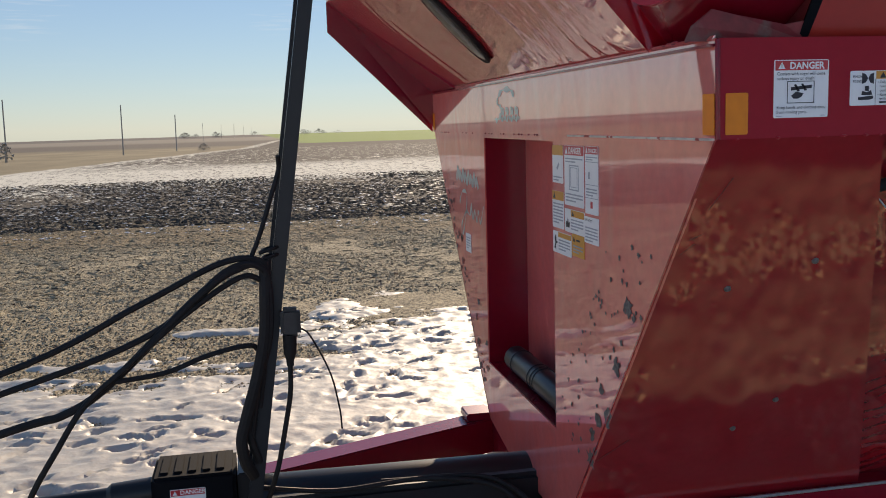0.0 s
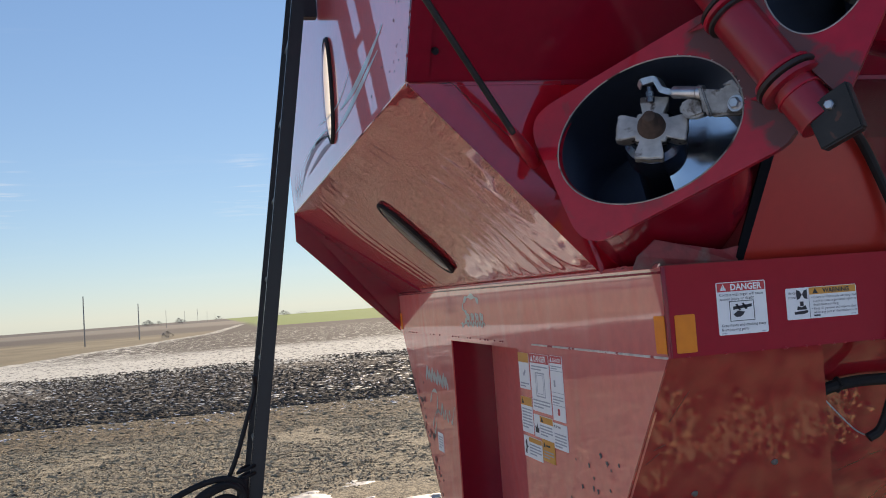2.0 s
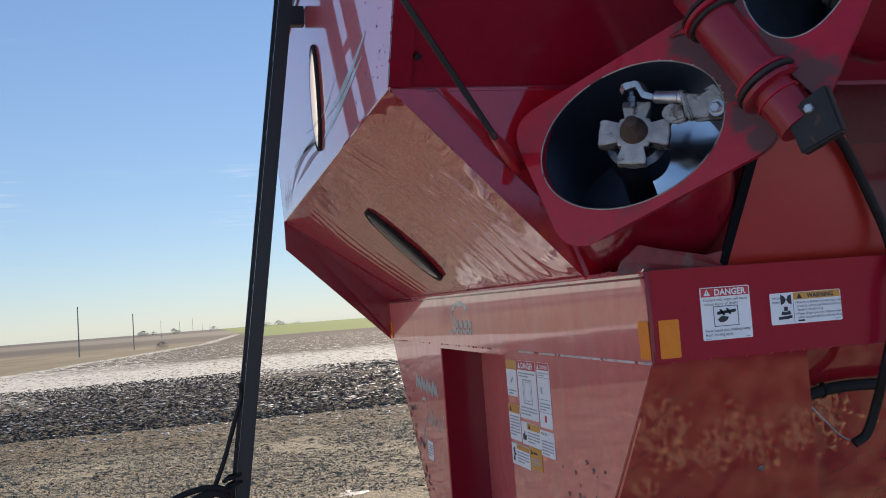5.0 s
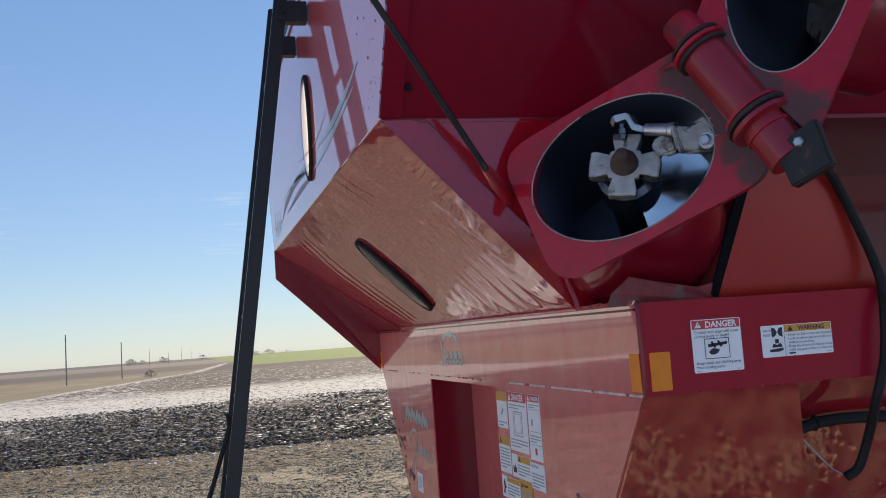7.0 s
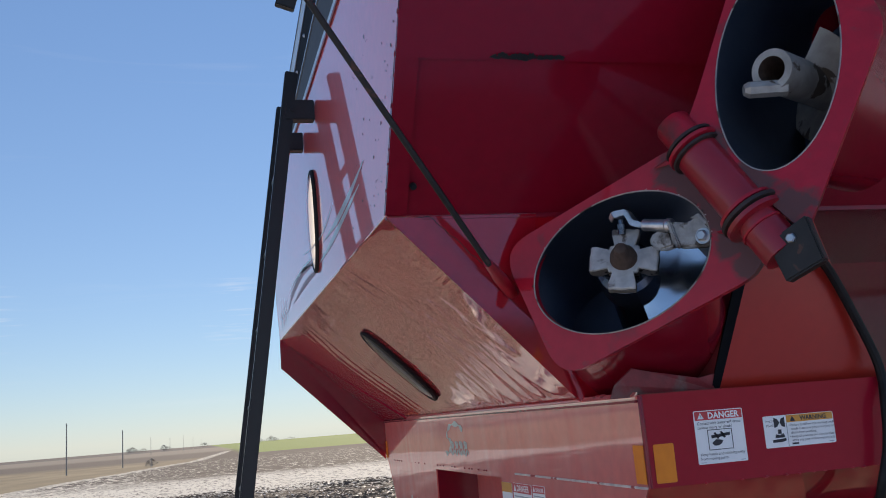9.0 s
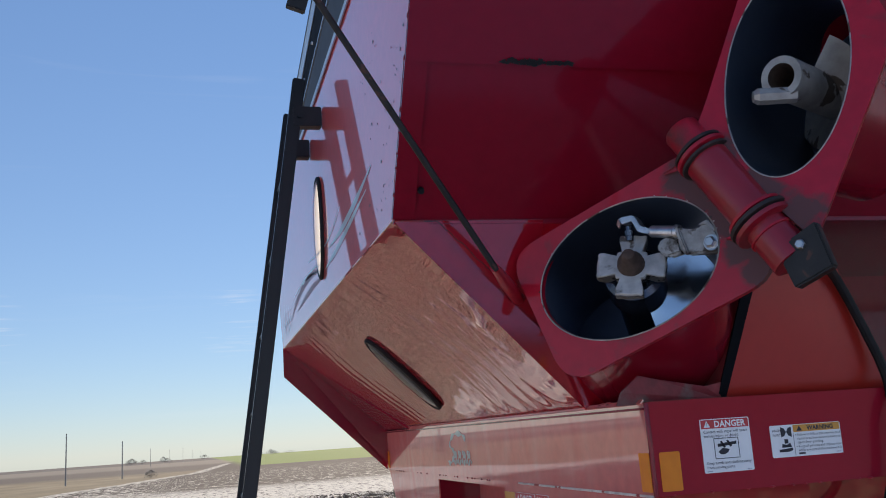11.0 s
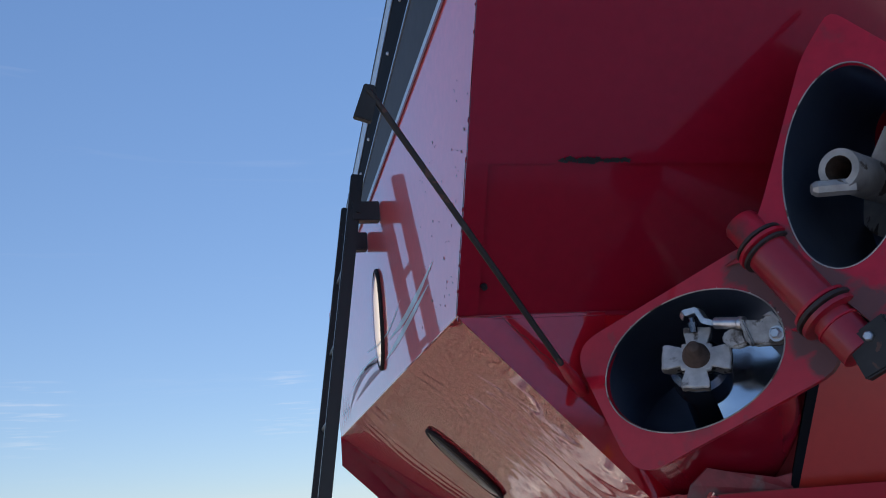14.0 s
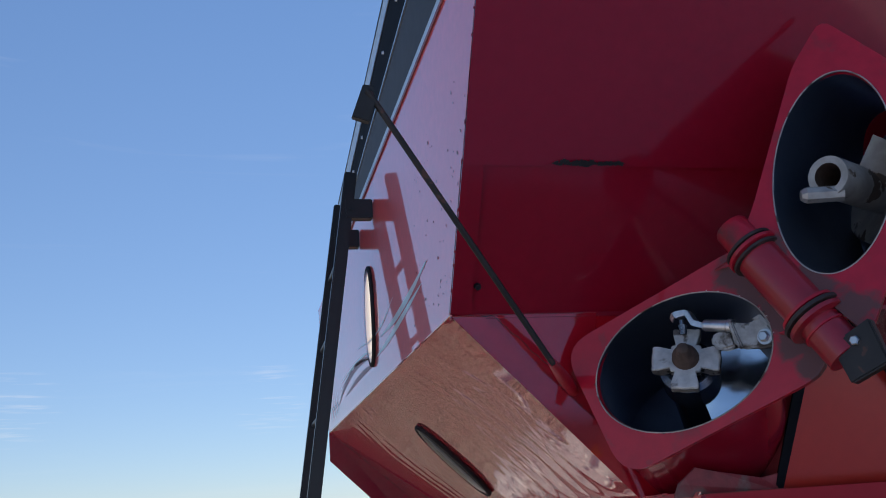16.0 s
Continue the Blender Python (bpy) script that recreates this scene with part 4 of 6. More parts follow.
part("hinge_tube", lathe([(0, 0.030), (0.0, 0.0385), (0.08, 0.042), (1, 0.042)], H0, H0 + HT * 0.09, 40), paint_worn, auger, smooth=True)
part("hinge_tube", rod(H0 + HT * 0.07, H0 + HT * 0.30, 0.0505, 40), paint_hinge, auger, smooth=True)
part("hinge_tube", rod(H0 + HT * 0.29, H1 + HT * 0.035, 0.046, 40), paint_hinge, auger, smooth=True)
ring_on_hinge("hinge_collar", 0.066, 0.010, 0.060, grease)
ring_on_hinge("hinge_collar", 0.079, 0.012, 0.063, paint_worn)
ring_on_hinge("hinge_collar", 0.094, 0.009, 0.060, grease)
ring_on_hinge("hinge_collar", 0.268, 0.010, 0.064, paint_worn)
ring_on_hinge("hinge_collar", 0.280, 0.012, 0.069, grease)
ring_on_hinge("hinge_collar", 0.294, 0.014, 0.066, paint_hinge)
ring_on_hinge("hinge_collar", 0.325, 0.006, 0.050, paint_worn)


def on_low(u, v, w=0.0):
    """A place on the lower flange: along it, up it, and off its face."""
    return LO + LU * u + LV * v + LN * w


# welded ears that carry the hinge, caked with dust and grease
part("hinge_ear", plate([on_low(0.10, 0.205, 0.001), on_low(0.155, 0.225, 0.001), H0 + HT * 0.066 - LN * 0.02, H0 + HT * 0.076 - LN * 0.055], 0.012, LN, 0.002), paint_worn, auger)
part("hinge_ear", plate([on_low(0.235, 0.02, 0.001), on_low(0.30, 0.0, 0.001), H0 + HT * 0.30 - LN * 0.02, H0 + HT * 0.285 - LN * 0.055], 0.012, LN, 0.002), paint_worn, auger)
ragged = random.Random(12)
stop = part("hinge_stop", plate([(0.084, -0.474, 2.950), (0.135, -0.541, 2.993), (0.146, -0.564, 2.898), (0.098, -0.500, 2.865)], 0.032, -LN, 0.004), black_worn, auger, "black steel stop block")
part("bolt_head", lathe([(0, 0.0105), (0.75, 0.0105), (1, 0.008)], Vector((0.114, -0.515, 2.950)), Vector((0.114, -0.515, 2.950)) + LN * 0.011, 6), zinc, stop)

AX = -LDIR
HUB = Vector((-0.058, -0.116, 2.990)) - AX * 0.004
side_h = AX.cross(Vector((-0.235, -0.949, -0.209))).normalized()
side_h = side_h if side_h.x > 0 else -side_h
down_h = AX.cross(side_h)
down_h = down_h if down_h.z < 0 else -down_h
lobe_a = side_h * math.cos(radians(37)) + down_h * math.sin(radians(37))
hub_m = Matrix.Translation(HUB) @ Matrix((lobe_a, AX.cross(lobe_a), AX)).transposed().to_4x4()


def drive_dog(levels, shrink=0.0):
    """Four flaring lobes with round notches between them; levels: (height, change of radius)."""
    bm = bmesh.new()
    k = 96
    rows = []
    for z, grow_by in levels:
        row = []
        for i in range(k):
            a = i * math.tau / k
            gap = (a + math.pi / 4) % (math.pi / 2) - math.pi / 4
            gap = math.pi / 4 - abs(gap)
            off = math.pi / 4 - gap
            r = 0.037 + 0.045 / (1 + math.exp((abs(off) - 0.50) / 0.04)) + 0.006 * math.exp(-((abs(off) - 0.38) / 0.09) ** 2) + 0.012 * math.exp(-(gap / 0.2) ** 2) + grow_by - shrink
            row.append(bm.verts.new(hub_m @ Vector((r * math.cos(a), r * math.sin(a), z))))
        rows.append(row)
    for p, q in zip(rows, rows[1:]):
        for i in range(k):
            bm.faces.new((p[i], p[(i + 1) % k], q[(i + 1) % k], q[i]))
    bm.faces.new(rows[0]), bm.faces.new(rows[-1])
    return bm


dog = part("drive_dog", drive_dog([(-0.038, -0.016), (-0.030, -0.008), (-0.022, -0.002), (-0.014, 0.0), (-0.010, -0.002), (-0.002, 0.0)]), greasy_steel, auger, "greasy cast four-lobed drive coupling")
part("worn_face", drive_dog([(-0.002, -0.001), (0.002, -0.003), (0.003, -0.006)]), worn_face, dog, "rubbed bright front face")
part("centre_pin", lathe([(0, 0.033), (0.3, 0.030), (0.7, 0.019), (0.94, 0.014), (1, 0.009)], HUB, HUB + AX * 0.055, 24), rust, dog, "rusty tapered pin", smooth=True)
part("auger_shaft", lathe([(0, 0.056), (0.02, 0.070), (0.14, 0.072), (0.15, 0.058), (1, 0.058)], HUB - AX * 0.034, HUB - AX * 0.6, 40), steel_dark, auger, smooth=True)


def flight(name, start, axis, r_in, r_out, length, turns, phase, mat):
    """A steel flight wound round the shaft."""
    bm = bmesh.new()
    m = Matrix.Translation(start) @ frame_of(axis)
    k = int(40 * turns)
    prev = None
    for i in range(k + 1):
        a, z = phase + i / k * turns * math.tau, i / k * length
        row = [bm.verts.new(m @ Vector((r * math.cos(a), r * math.sin(a), z + dz))) for r, dz in ((r_in, 0), (r_out, 0), (r_out, 0.006), (r_in, 0.006))]
        if prev:
            for j in range(4):
                bm.faces.new((prev[j], prev[(j + 1) % 4], row[(j + 1) % 4], row[j]))
        prev = row
    return part(name, bm, mat, auger, smooth=True)


# one turn of flight behind the coupling
bm = bmesh.new()
mid = sum(ring, Vector()) / len(ring)
prev = None
flat_n = Vector((-0.44, -0.86, 0.25)).normalized()
stem = HUB + LDIR * 0.115
for i in range(36):
    p = ring[(14 - i) % len(ring)]
    away = (p - mid).normalized()
    inner = stem + (away - flat_n * away.dot(flat_n)) * 0.045
    rim = mid + (p - mid) * 0.988
    outer = rim + LDIR * ((stem - rim).dot(flat_n) / LDIR.dot(flat_n) + 0.0009 * (i - 16))
    row = []
    for q in range(5):
        row.append(bm.verts.new(inner.lerp(outer, q / 4) + LDIR * 0.004 * math.sin(math.pi * q / 4)))
    for q in range(4, -1, -1):
        row.append(bm.verts.new(inner.lerp(outer, q / 4) + LDIR * (0.006 + 0.004 * math.sin(math.pi * q / 4))))
    if prev:
        for j in range(10):
            bm.faces.new((prev[j], prev[(j + 1) % 10], row[(j + 1) % 10], row[j]))
    prev = row
part("flight", bm, polished, auger, "polished steel auger flight", smooth=True)


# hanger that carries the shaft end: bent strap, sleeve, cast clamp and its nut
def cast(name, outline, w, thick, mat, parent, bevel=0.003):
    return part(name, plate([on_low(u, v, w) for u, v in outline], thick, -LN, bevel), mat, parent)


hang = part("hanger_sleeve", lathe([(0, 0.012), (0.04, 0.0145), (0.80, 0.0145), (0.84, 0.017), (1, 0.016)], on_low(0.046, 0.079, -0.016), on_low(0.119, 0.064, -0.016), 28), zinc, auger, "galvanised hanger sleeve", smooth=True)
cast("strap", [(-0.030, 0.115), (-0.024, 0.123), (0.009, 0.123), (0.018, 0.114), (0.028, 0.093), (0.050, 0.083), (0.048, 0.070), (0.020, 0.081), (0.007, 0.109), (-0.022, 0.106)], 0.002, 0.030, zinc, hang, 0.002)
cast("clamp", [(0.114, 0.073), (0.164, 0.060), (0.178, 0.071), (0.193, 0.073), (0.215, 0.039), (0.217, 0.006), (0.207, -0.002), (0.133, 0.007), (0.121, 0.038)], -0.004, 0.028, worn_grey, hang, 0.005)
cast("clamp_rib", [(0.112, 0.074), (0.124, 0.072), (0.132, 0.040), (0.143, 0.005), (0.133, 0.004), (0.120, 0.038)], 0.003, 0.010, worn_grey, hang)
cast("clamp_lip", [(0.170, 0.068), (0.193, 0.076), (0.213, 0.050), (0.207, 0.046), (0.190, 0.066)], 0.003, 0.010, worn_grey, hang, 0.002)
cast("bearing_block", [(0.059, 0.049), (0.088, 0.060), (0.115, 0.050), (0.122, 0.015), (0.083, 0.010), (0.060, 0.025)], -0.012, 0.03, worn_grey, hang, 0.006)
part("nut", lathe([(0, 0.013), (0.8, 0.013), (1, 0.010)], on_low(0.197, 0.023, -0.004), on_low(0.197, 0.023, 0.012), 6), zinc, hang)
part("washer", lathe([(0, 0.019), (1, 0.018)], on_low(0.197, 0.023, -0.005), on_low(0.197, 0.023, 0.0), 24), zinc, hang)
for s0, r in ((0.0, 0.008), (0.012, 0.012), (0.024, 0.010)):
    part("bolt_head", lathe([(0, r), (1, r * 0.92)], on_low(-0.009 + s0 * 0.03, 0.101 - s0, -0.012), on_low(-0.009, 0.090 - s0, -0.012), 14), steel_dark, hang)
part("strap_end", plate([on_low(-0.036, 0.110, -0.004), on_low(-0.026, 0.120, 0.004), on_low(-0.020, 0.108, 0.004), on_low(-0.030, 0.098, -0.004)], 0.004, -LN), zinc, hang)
# ragged worn lip of the lower opening
for i in range(26):
    a0 = ragged.uniform(0, math.tau)
    (cu, cv), ea, eb, ang = LHOLE
    f = ragged.uniform(1.004, 1.02)
    uu, vv = ea * f * math.cos(a0), eb * f * math.sin(a0)
    c = on_low(cu + uu * math.cos(ang) - vv * math.sin(ang), cv + uu * math.sin(ang) + vv * math.cos(ang), 0.0006)
    bm = bmesh.new()
    bmesh.ops.create_icosphere(bm, subdivisions=1, radius=ragged.uniform(0.0010, 0.0022))
    bm.transform(Matrix.Translation(c) @ frame_of(LN) @ Matrix.Diagonal((ragged.uniform(0.8, 2.2), 1.0, 0.4, 1)))
    part("rim_nick", bm, white_chip if i % 2 else grease, auger)
# the upper tube's hollow shaft end, flight and stub
SH = Vector((0.185, -0.432, 3.337))
ud = UDIR.normalized()
bm = lathe([(0.0, 0.030), (0.0, 0.0455), (0.004, 0.047), (1, 0.047)], SH, SH + ud * 0.9, 36, caps=False)
bm2 = lathe([(0.0, 0.030), (1, 0.029)], SH, SH + ud * 0.25, 36, caps=False)
shaft2 = part("hollow_shaft", bm, steel, auger, "bare hollow auger shaft end", smooth=True)
part("shaft_bore", bm2, rust, shaft2, smooth=True)
flight("flight", SH + ud * 0.12, ud, 0.044, 0.122, 0.5, 1.3, 2.2, steel)
part("stub", lathe([(0, 0.012), (0.12, 0.019), (1, 0.019)], SH + Vector((-0.055, 0.03, -0.037)), SH + Vector((0.03, 0.0, -0.04)), 8), steel, shaft2)
# rolled rim round each opening
for rr in (ring, ring2):
    part("opening_rim", hose([p for p in rr] + [rr[0]], 0.0019, 1, 6), steel, auger, smooth=True)

# ---- panels behind the auger ----
sheet("sump_panel", [(0.226, 0.065, ZT - 0.05), (0.752, 0.065, ZT - 0.05), (0.463, -0.10, 3.14), (0.354, -0.10, 3.14)], INY, paint_side)
# black strip painted in for the shaded gap at the sump panel's edge
sheet("dark_gap_strip", [(0.207, 0.064, ZT - 0.05), (0.228, 0.062, ZT - 0.05), (0.358, -0.103, 3.14), (0.322, -0.103, 3.14)], INY, black_flat, "black strip painting the shaded gap along the sump panel")
sheet("gap_return", [(0.210, 0.068, ZT - 0.05), (0.325, -0.098, 3.14), (0.325, 0.16, 3.14), (0.210, 0.36, ZT - 0.05)], (1, 0, 0), paint_dull)
sheet("corner_plate", [(-0.055, 0.045, ZT + 0.008), (-0.045, 0.035, 2.700), (0.004, 0.035, 2.738), (0.056, 0.035, 2.726), (0.183, 0.035, 2.703), (0.236, 0.035, 2.712), (0.236, 0.045, ZT + 0.008)], INY, dusty_plate, "worn gusset plate")
sheet("band_backing", [(0.012, 0.028, ZT - 0.05), (0.24, 0.028, ZT - 0.05), (0.24, 0.028, ZT + 0.014), (0.012, 0.028, ZT + 0.014)], INY)

# ---- tarp rail on the rim of the front wall ----
rail = thing("tarp_rail", "black tarp rail bolted along the cart's front rim", "tarp rail")
EDGES = [lambda y: 3.956, lambda y: 3.968, lambda y: 3.992, lambda y: 4.25 - 0.09 * y, lambda y: 4.262 - 0.092 * y, lambda y: 4.50 - 0.16 * y, lambda y: 4.515 - 0.161 * y, lambda y: 4.58 - 0.15 * y, lambda y: 4.59 - 0.15 * y]
for k, (nm, off, mat) in enumerate((("rim_lip", 0.005, paint_dull), ("light_strip", 0.004, tarp), ("roll_tube_cover", 0.002, brown_trim), ("edge_line", 0.006, zinc), ("bolted_strip", 0.003, black_flat), ("edge_line", 0.006, zinc), ("tarp_edge", 0.002, tarp), ("hem", 0.004, black))):
    lo, hi = EDGES[k], EDGES[k + 1]
    part(nm, plate([(XF - off, -0.47, lo(-0.47)), (XF - off, -0.47, hi(-0.47)), (XF - off, 2.6, hi(2.6)), (XF - off, 2.6, lo(2.6))], 0.012, INX), mat, rail)
for i in range(10):
    y = -0.36 + i * 0.30
    zb = (EDGES[4](y) + EDGES[5](y)) / 2
    part("bolt", lathe([(0, 0.008), (1, 0.006)], (XF - 0.003, y, zb), (XF - 0.010, y, zb), 6), zinc, rail)


# ---- oval windows in the front walls ----
def oval_window(c, along, across, out, half, wide, pane_mat):
    along, across, out = [Vector(v).normalized() for v in (along, across, out)]
    w = thing("oval_window", "narrow oval sight window with a black rubber rim in the front wall", "window", group="sight windows")
    k = 40
    outline = [p + out * 0.003 for p in oval(c, along, across, half, wide, k)]
    part("rim", hose(outline + [outline[0]], 0.011, 1, 8), rubber, w, smooth=True)
    bm = bmesh.new()
    mid, rows = Vector(c), []
    for q in range(6):
        e = q / 5 * math.pi / 2
        rows.append([bm.verts.new(mid + (p - mid) * max(0.03, math.cos(e)) + out * (0.002 + 0.022 * math.sin(e))) for p in outline])
    for r0, r1 in zip(rows, rows[1:]):
        for i in range(k):
            bm.faces.new((r0[i], r0[(i + 1) % k], r1[(i + 1) % k], r1[i]))
    bm.faces.new(rows[-1])
    part("pane", bm, pane_mat, w, smooth=True)
    return w


oval_window((XF, 1.465, 3.445), (0, 0.02, 1), (0, 1, 0), (-1, 0, 0), 0.195, 0.085, milky)
oval_window((-0.243, 1.60, 2.873), (-0.31, -0.14, 0.272), (0, 1, 0), (-0.66, 0, -0.75), 0.215, 0.08, glass)


# ---- reflectors and stickers ----
def label_text(words, size, at, ex, ey, mat, parent, align="LEFT", bold=0.0, name="lettering"):
    cu = bpy.data.curves.new("lettering", "FONT")
    cu.body, cu.size, cu.align_x, cu.offset, cu.resolution_u = words, size, align, bold, 2
    tmp = bpy.data.objects.new("lettering", cu)
    me = bpy.data.meshes.new_from_object(tmp)
    bpy.data.objects.remove(tmp)
    ex, ey = Vector(ex), Vector(ey)
    me.transform(Matrix.Translation(Vector(at)) @ Matrix((ex, ey, ex.cross(ey))).transposed().to_4x4())
    me.materials.clear()
    me.materials.append(mat)
    ob = new(name, me)
    ob.parent = parent
    return ob


def sticker(name, label, corner, ex, ey, w, h, items, parent=None, base=None):
    """A vinyl sticker from its lower left corner; items: (kind, x, y, w, h, material) in shares, or lettering."""
    ex, ey = Vector(ex), Vector(ey)
    out = ex.cross(ey)
    o = Vector(corner)

    def at(x, y, lift):
        return o + ex * (x * w) + ey * (y * h) + out * lift

    body = part(name, plate(rounded([at(0, 0, 0.0004), at(1, 0, 0.0004), at(1, 1, 0.0004), at(0, 1, 0.0004)], 0.004, 3), 0.0012, out), base or white, parent or cart, label)
    for it in items:
        if it[0] == "box":
            _, x, y, bw, bh, mat = it
            part("band" if bh > 0.1 else "line", plate([at(x, y, 0.0017), at(x + bw, y, 0.0017), at(x + bw, y + bh, 0.0017), at(x, y + bh, 0.0017)], 0.0005, out), mat, body)
        elif it[0] == "poly":
            part("pictogram", plate([at(x, y, 0.0023) for x, y in it[1]], 0.0004, out), it[2], body)
        elif it[0] == "frame":
            _, x, y, bw, bh, t, mat = it
            for a, b, c, d in ((x, y, bw, t * w / h), (x, y + bh - t * w / h, bw, t * w / h), (x, y, t, bh), (x + bw - t, y, t, bh)):
                part("line", plate([at(a, b, 0.0017), at(a + c, b, 0.0017), at(a + c, b + d, 0.0017), at(a, b + d, 0.0017)], 0.0005, out), mat, body)
        elif it[0] == "text":
            _, x, y, size, words, mat, bold = it
            label_text(words, size * h, at(x, y, 0.0024), ex, ey, mat, body, "LEFT", bold)
        elif it[0] == "bars":
            _, x, y, bw, n, pitch, mat = it
            for i in range(n):
                k = bw * (1.0 if i < n - 1 else 0.6)
                part("line", plate([at(x, y - i * pitch, 0.0017), at(x + k, y - i * pitch, 0.0017), at(x + k, y - i * pitch + pitch * 0.42, 0.0017), at(x, y - i * pitch + pitch * 0.42, 0.0017)], 0.0005, out), mat, body)
    return body


SX, SZ = (1, 0, 0), (0, 0, 1)        # reading direction on the near side
FX = (0, -1, 0)                      # and on the front
sticker("danger_sticker", "white danger sticker with a red heading and an auger pictogram", (0.135, -0.0005, 2.494), SX, SZ, 0.135, 0.128, [
    ("box", 0.02, 0.82, 0.96, 0.165, sign_red), ("poly", [(0.07, 0.845), (0.20, 0.845), (0.135, 0.965)], white), ("poly", [(0.128, 0.87), (0.142, 0.87), (0.145, 0.93), (0.125, 0.93)], sign_red), ("text", 0.28, 0.845, 0.165, "DANGER", white, 0.0006),
    ("text", 0.05, 0.735, 0.078, "Contact with auger will cause", ink, 0.0), ("text", 0.05, 0.655, 0.078, "serious injury or death!", ink, 0.0),
    ("frame", 0.24, 0.25, 0.50, 0.385, 0.012, ink),
    ("poly", [(0.31, 0.47), (0.69, 0.51), (0.69, 0.565), (0.31, 0.53)], ink), ("poly", [(0.36, 0.57), (0.40, 0.58), (0.47, 0.46), (0.43, 0.45)], ink), ("poly", [(0.49, 0.585), (0.53, 0.59), (0.60, 0.48), (0.56, 0.46)], ink),
    ("poly", [(0.31, 0.38), (0.40, 0.45), (0.46, 0.44), (0.54, 0.42), (0.50, 0.36), (0.44, 0.33), (0.36, 0.33)], ink),
    ("text", 0.05, 0.155, 0.078, "Keep hands and clothing away", ink, 0.0), ("text", 0.05, 0.075, 0.078, "from moving parts.", ink, 0.0), ("box", 0.05, 0.025, 0.10, 0.012, grey_ink), ("box", 0.86, 0.025, 0.09, 0.012, grey_ink)])
sticker("warning_sticker", "white warning sticker with an orange heading and pinch pictograms", (0.325, -0.0005, 2.517), SX, SZ, 0.202, 0.078, [
    ("box", 0.325, 0.76, 0.665, 0.225, sign_orange), ("poly", [(0.37, 0.79), (0.45, 0.79), (0.41, 0.95)], ink), ("text", 0.52, 0.80, 0.20, "WARNING", ink, 0.0006),
    ("box", 0.318, 0.02, 0.004, 0.74, ink), ("text", 0.03, 0.80, 0.10, "PINCH", ink, 0.0), ("text", 0.03, 0.66, 0.10, "POINT", ink, 0.0),
    ("poly", [(0.145, 0.62), (0.19, 0.66), (0.22, 0.78), (0.19, 0.90), (0.145, 0.94)], ink), ("poly", [(0.295, 0.62), (0.25, 0.66), (0.225, 0.78), (0.25, 0.90), (0.295, 0.94)], ink),
    ("poly", [(0.10, 0.16), (0.23, 0.16), (0.29, 0.20), (0.29, 0.28), (0.10, 0.24)], ink), ("poly", [(0.14, 0.30), (0.28, 0.30), (0.26, 0.44), (0.21, 0.38), (0.15, 0.42)], ink), ("poly", [(0.185, 0.42), (0.235, 0.42), (0.235, 0.56), (0.185, 0.56)], ink),
    ("text", 0.345, 0.63, 0.115, "\u2022 Failure to follow this warning could", ink, 0.0), ("text", 0.37, 0.51, 0.115, "result in serious personal injury or", ink, 0.0), ("text", 0.37, 0.39, 0.115, "death from pinching.", ink, 0.0),
    ("text", 0.345, 0.27, 0.115, "\u2022 Keep all persons and objects clear", ink, 0.0), ("text", 0.37, 0.15, 0.115, "while any part of this machine is in", ink, 0.0), ("box", 0.37, 0.06, 0.09, 0.05, ink), ("box", 0.90, 0.05, 0.07, 0.02, grey_ink)])
xf = -0.0005
sticker("safety_sticker", "white sticker with an orange heading on the front panel", (xf + 0.004, 1.17, 2.290), FX, SZ, 0.11, 0.127, [("box", 0, 0.74, 1, 0.26, sign_orange), ("poly", [(0.4, 0.40), (0.62, 0.55), (0.68, 0.5), (0.5, 0.35)], grey_ink), ("bars", 0.1, 0.14, 0.8, 2, 0.08, grey_ink)])
sticker("safety_sticker", "tall white danger sticker with a red heading and a door outline", (xf + 0.004, 1.045, 2.223), FX, SZ, 0.185, 0.196, [("box", 0.01, 0.84, 0.98, 0.155, sign_red), ("poly", [(0.05, 0.86), (0.19, 0.86), (0.12, 0.97)], white), ("text", 0.23, 0.865, 0.15, "DANGER", white, 0.0006), ("bars", 0.06, 0.77, 0.88, 2, 0.05, grey_ink), ("frame", 0.26, 0.26, 0.48, 0.42, 0.02, grey_ink), ("frame", 0.33, 0.31, 0.34, 0.33, 0.01, grey_ink), ("bars", 0.06, 0.18, 0.88, 3, 0.055, grey_ink)])
sticker("safety_sticker", "narrow white danger sticker with a small red heading", (xf + 0.004, 0.848, 2.211), FX, SZ, 0.112, 0.209, [("box", 0.02, 0.885, 0.96, 0.11, sign_red), ("poly", [(0.06, 0.90), (0.22, 0.90), (0.14, 0.98)], white), ("text", 0.28, 0.905, 0.085, "DANGER", white, 0.0003), ("bars", 0.08, 0.83, 0.84, 2, 0.035, grey_ink), ("box", 0.0, 0.765, 1, 0.008, grey_ink), ("box", 0.0, 0.43, 1, 0.008, grey_ink), ("box", 0.0, 0.235, 1, 0.008, grey_ink), ("box", 0.25, 0.52, 0.12, 0.10, grey_ink), ("bars", 0.08, 0.36, 0.84, 3, 0.045, grey_ink), ("box", 0.42, 0.09, 0.16, 0.10, sign_red)])
sticker("safety_sticker", "white sticker with an orange heading and lines of print", (xf + 0.004, 1.175, 2.136), FX, SZ, 0.12, 0.126, [("box", 0, 0.76, 1, 0.24, sign_orange), ("poly", [(0.1, 0.80), (0.3, 0.80), (0.2, 0.96)], ink), ("bars", 0.08, 0.64, 0.84, 7, 0.085, grey_ink)])
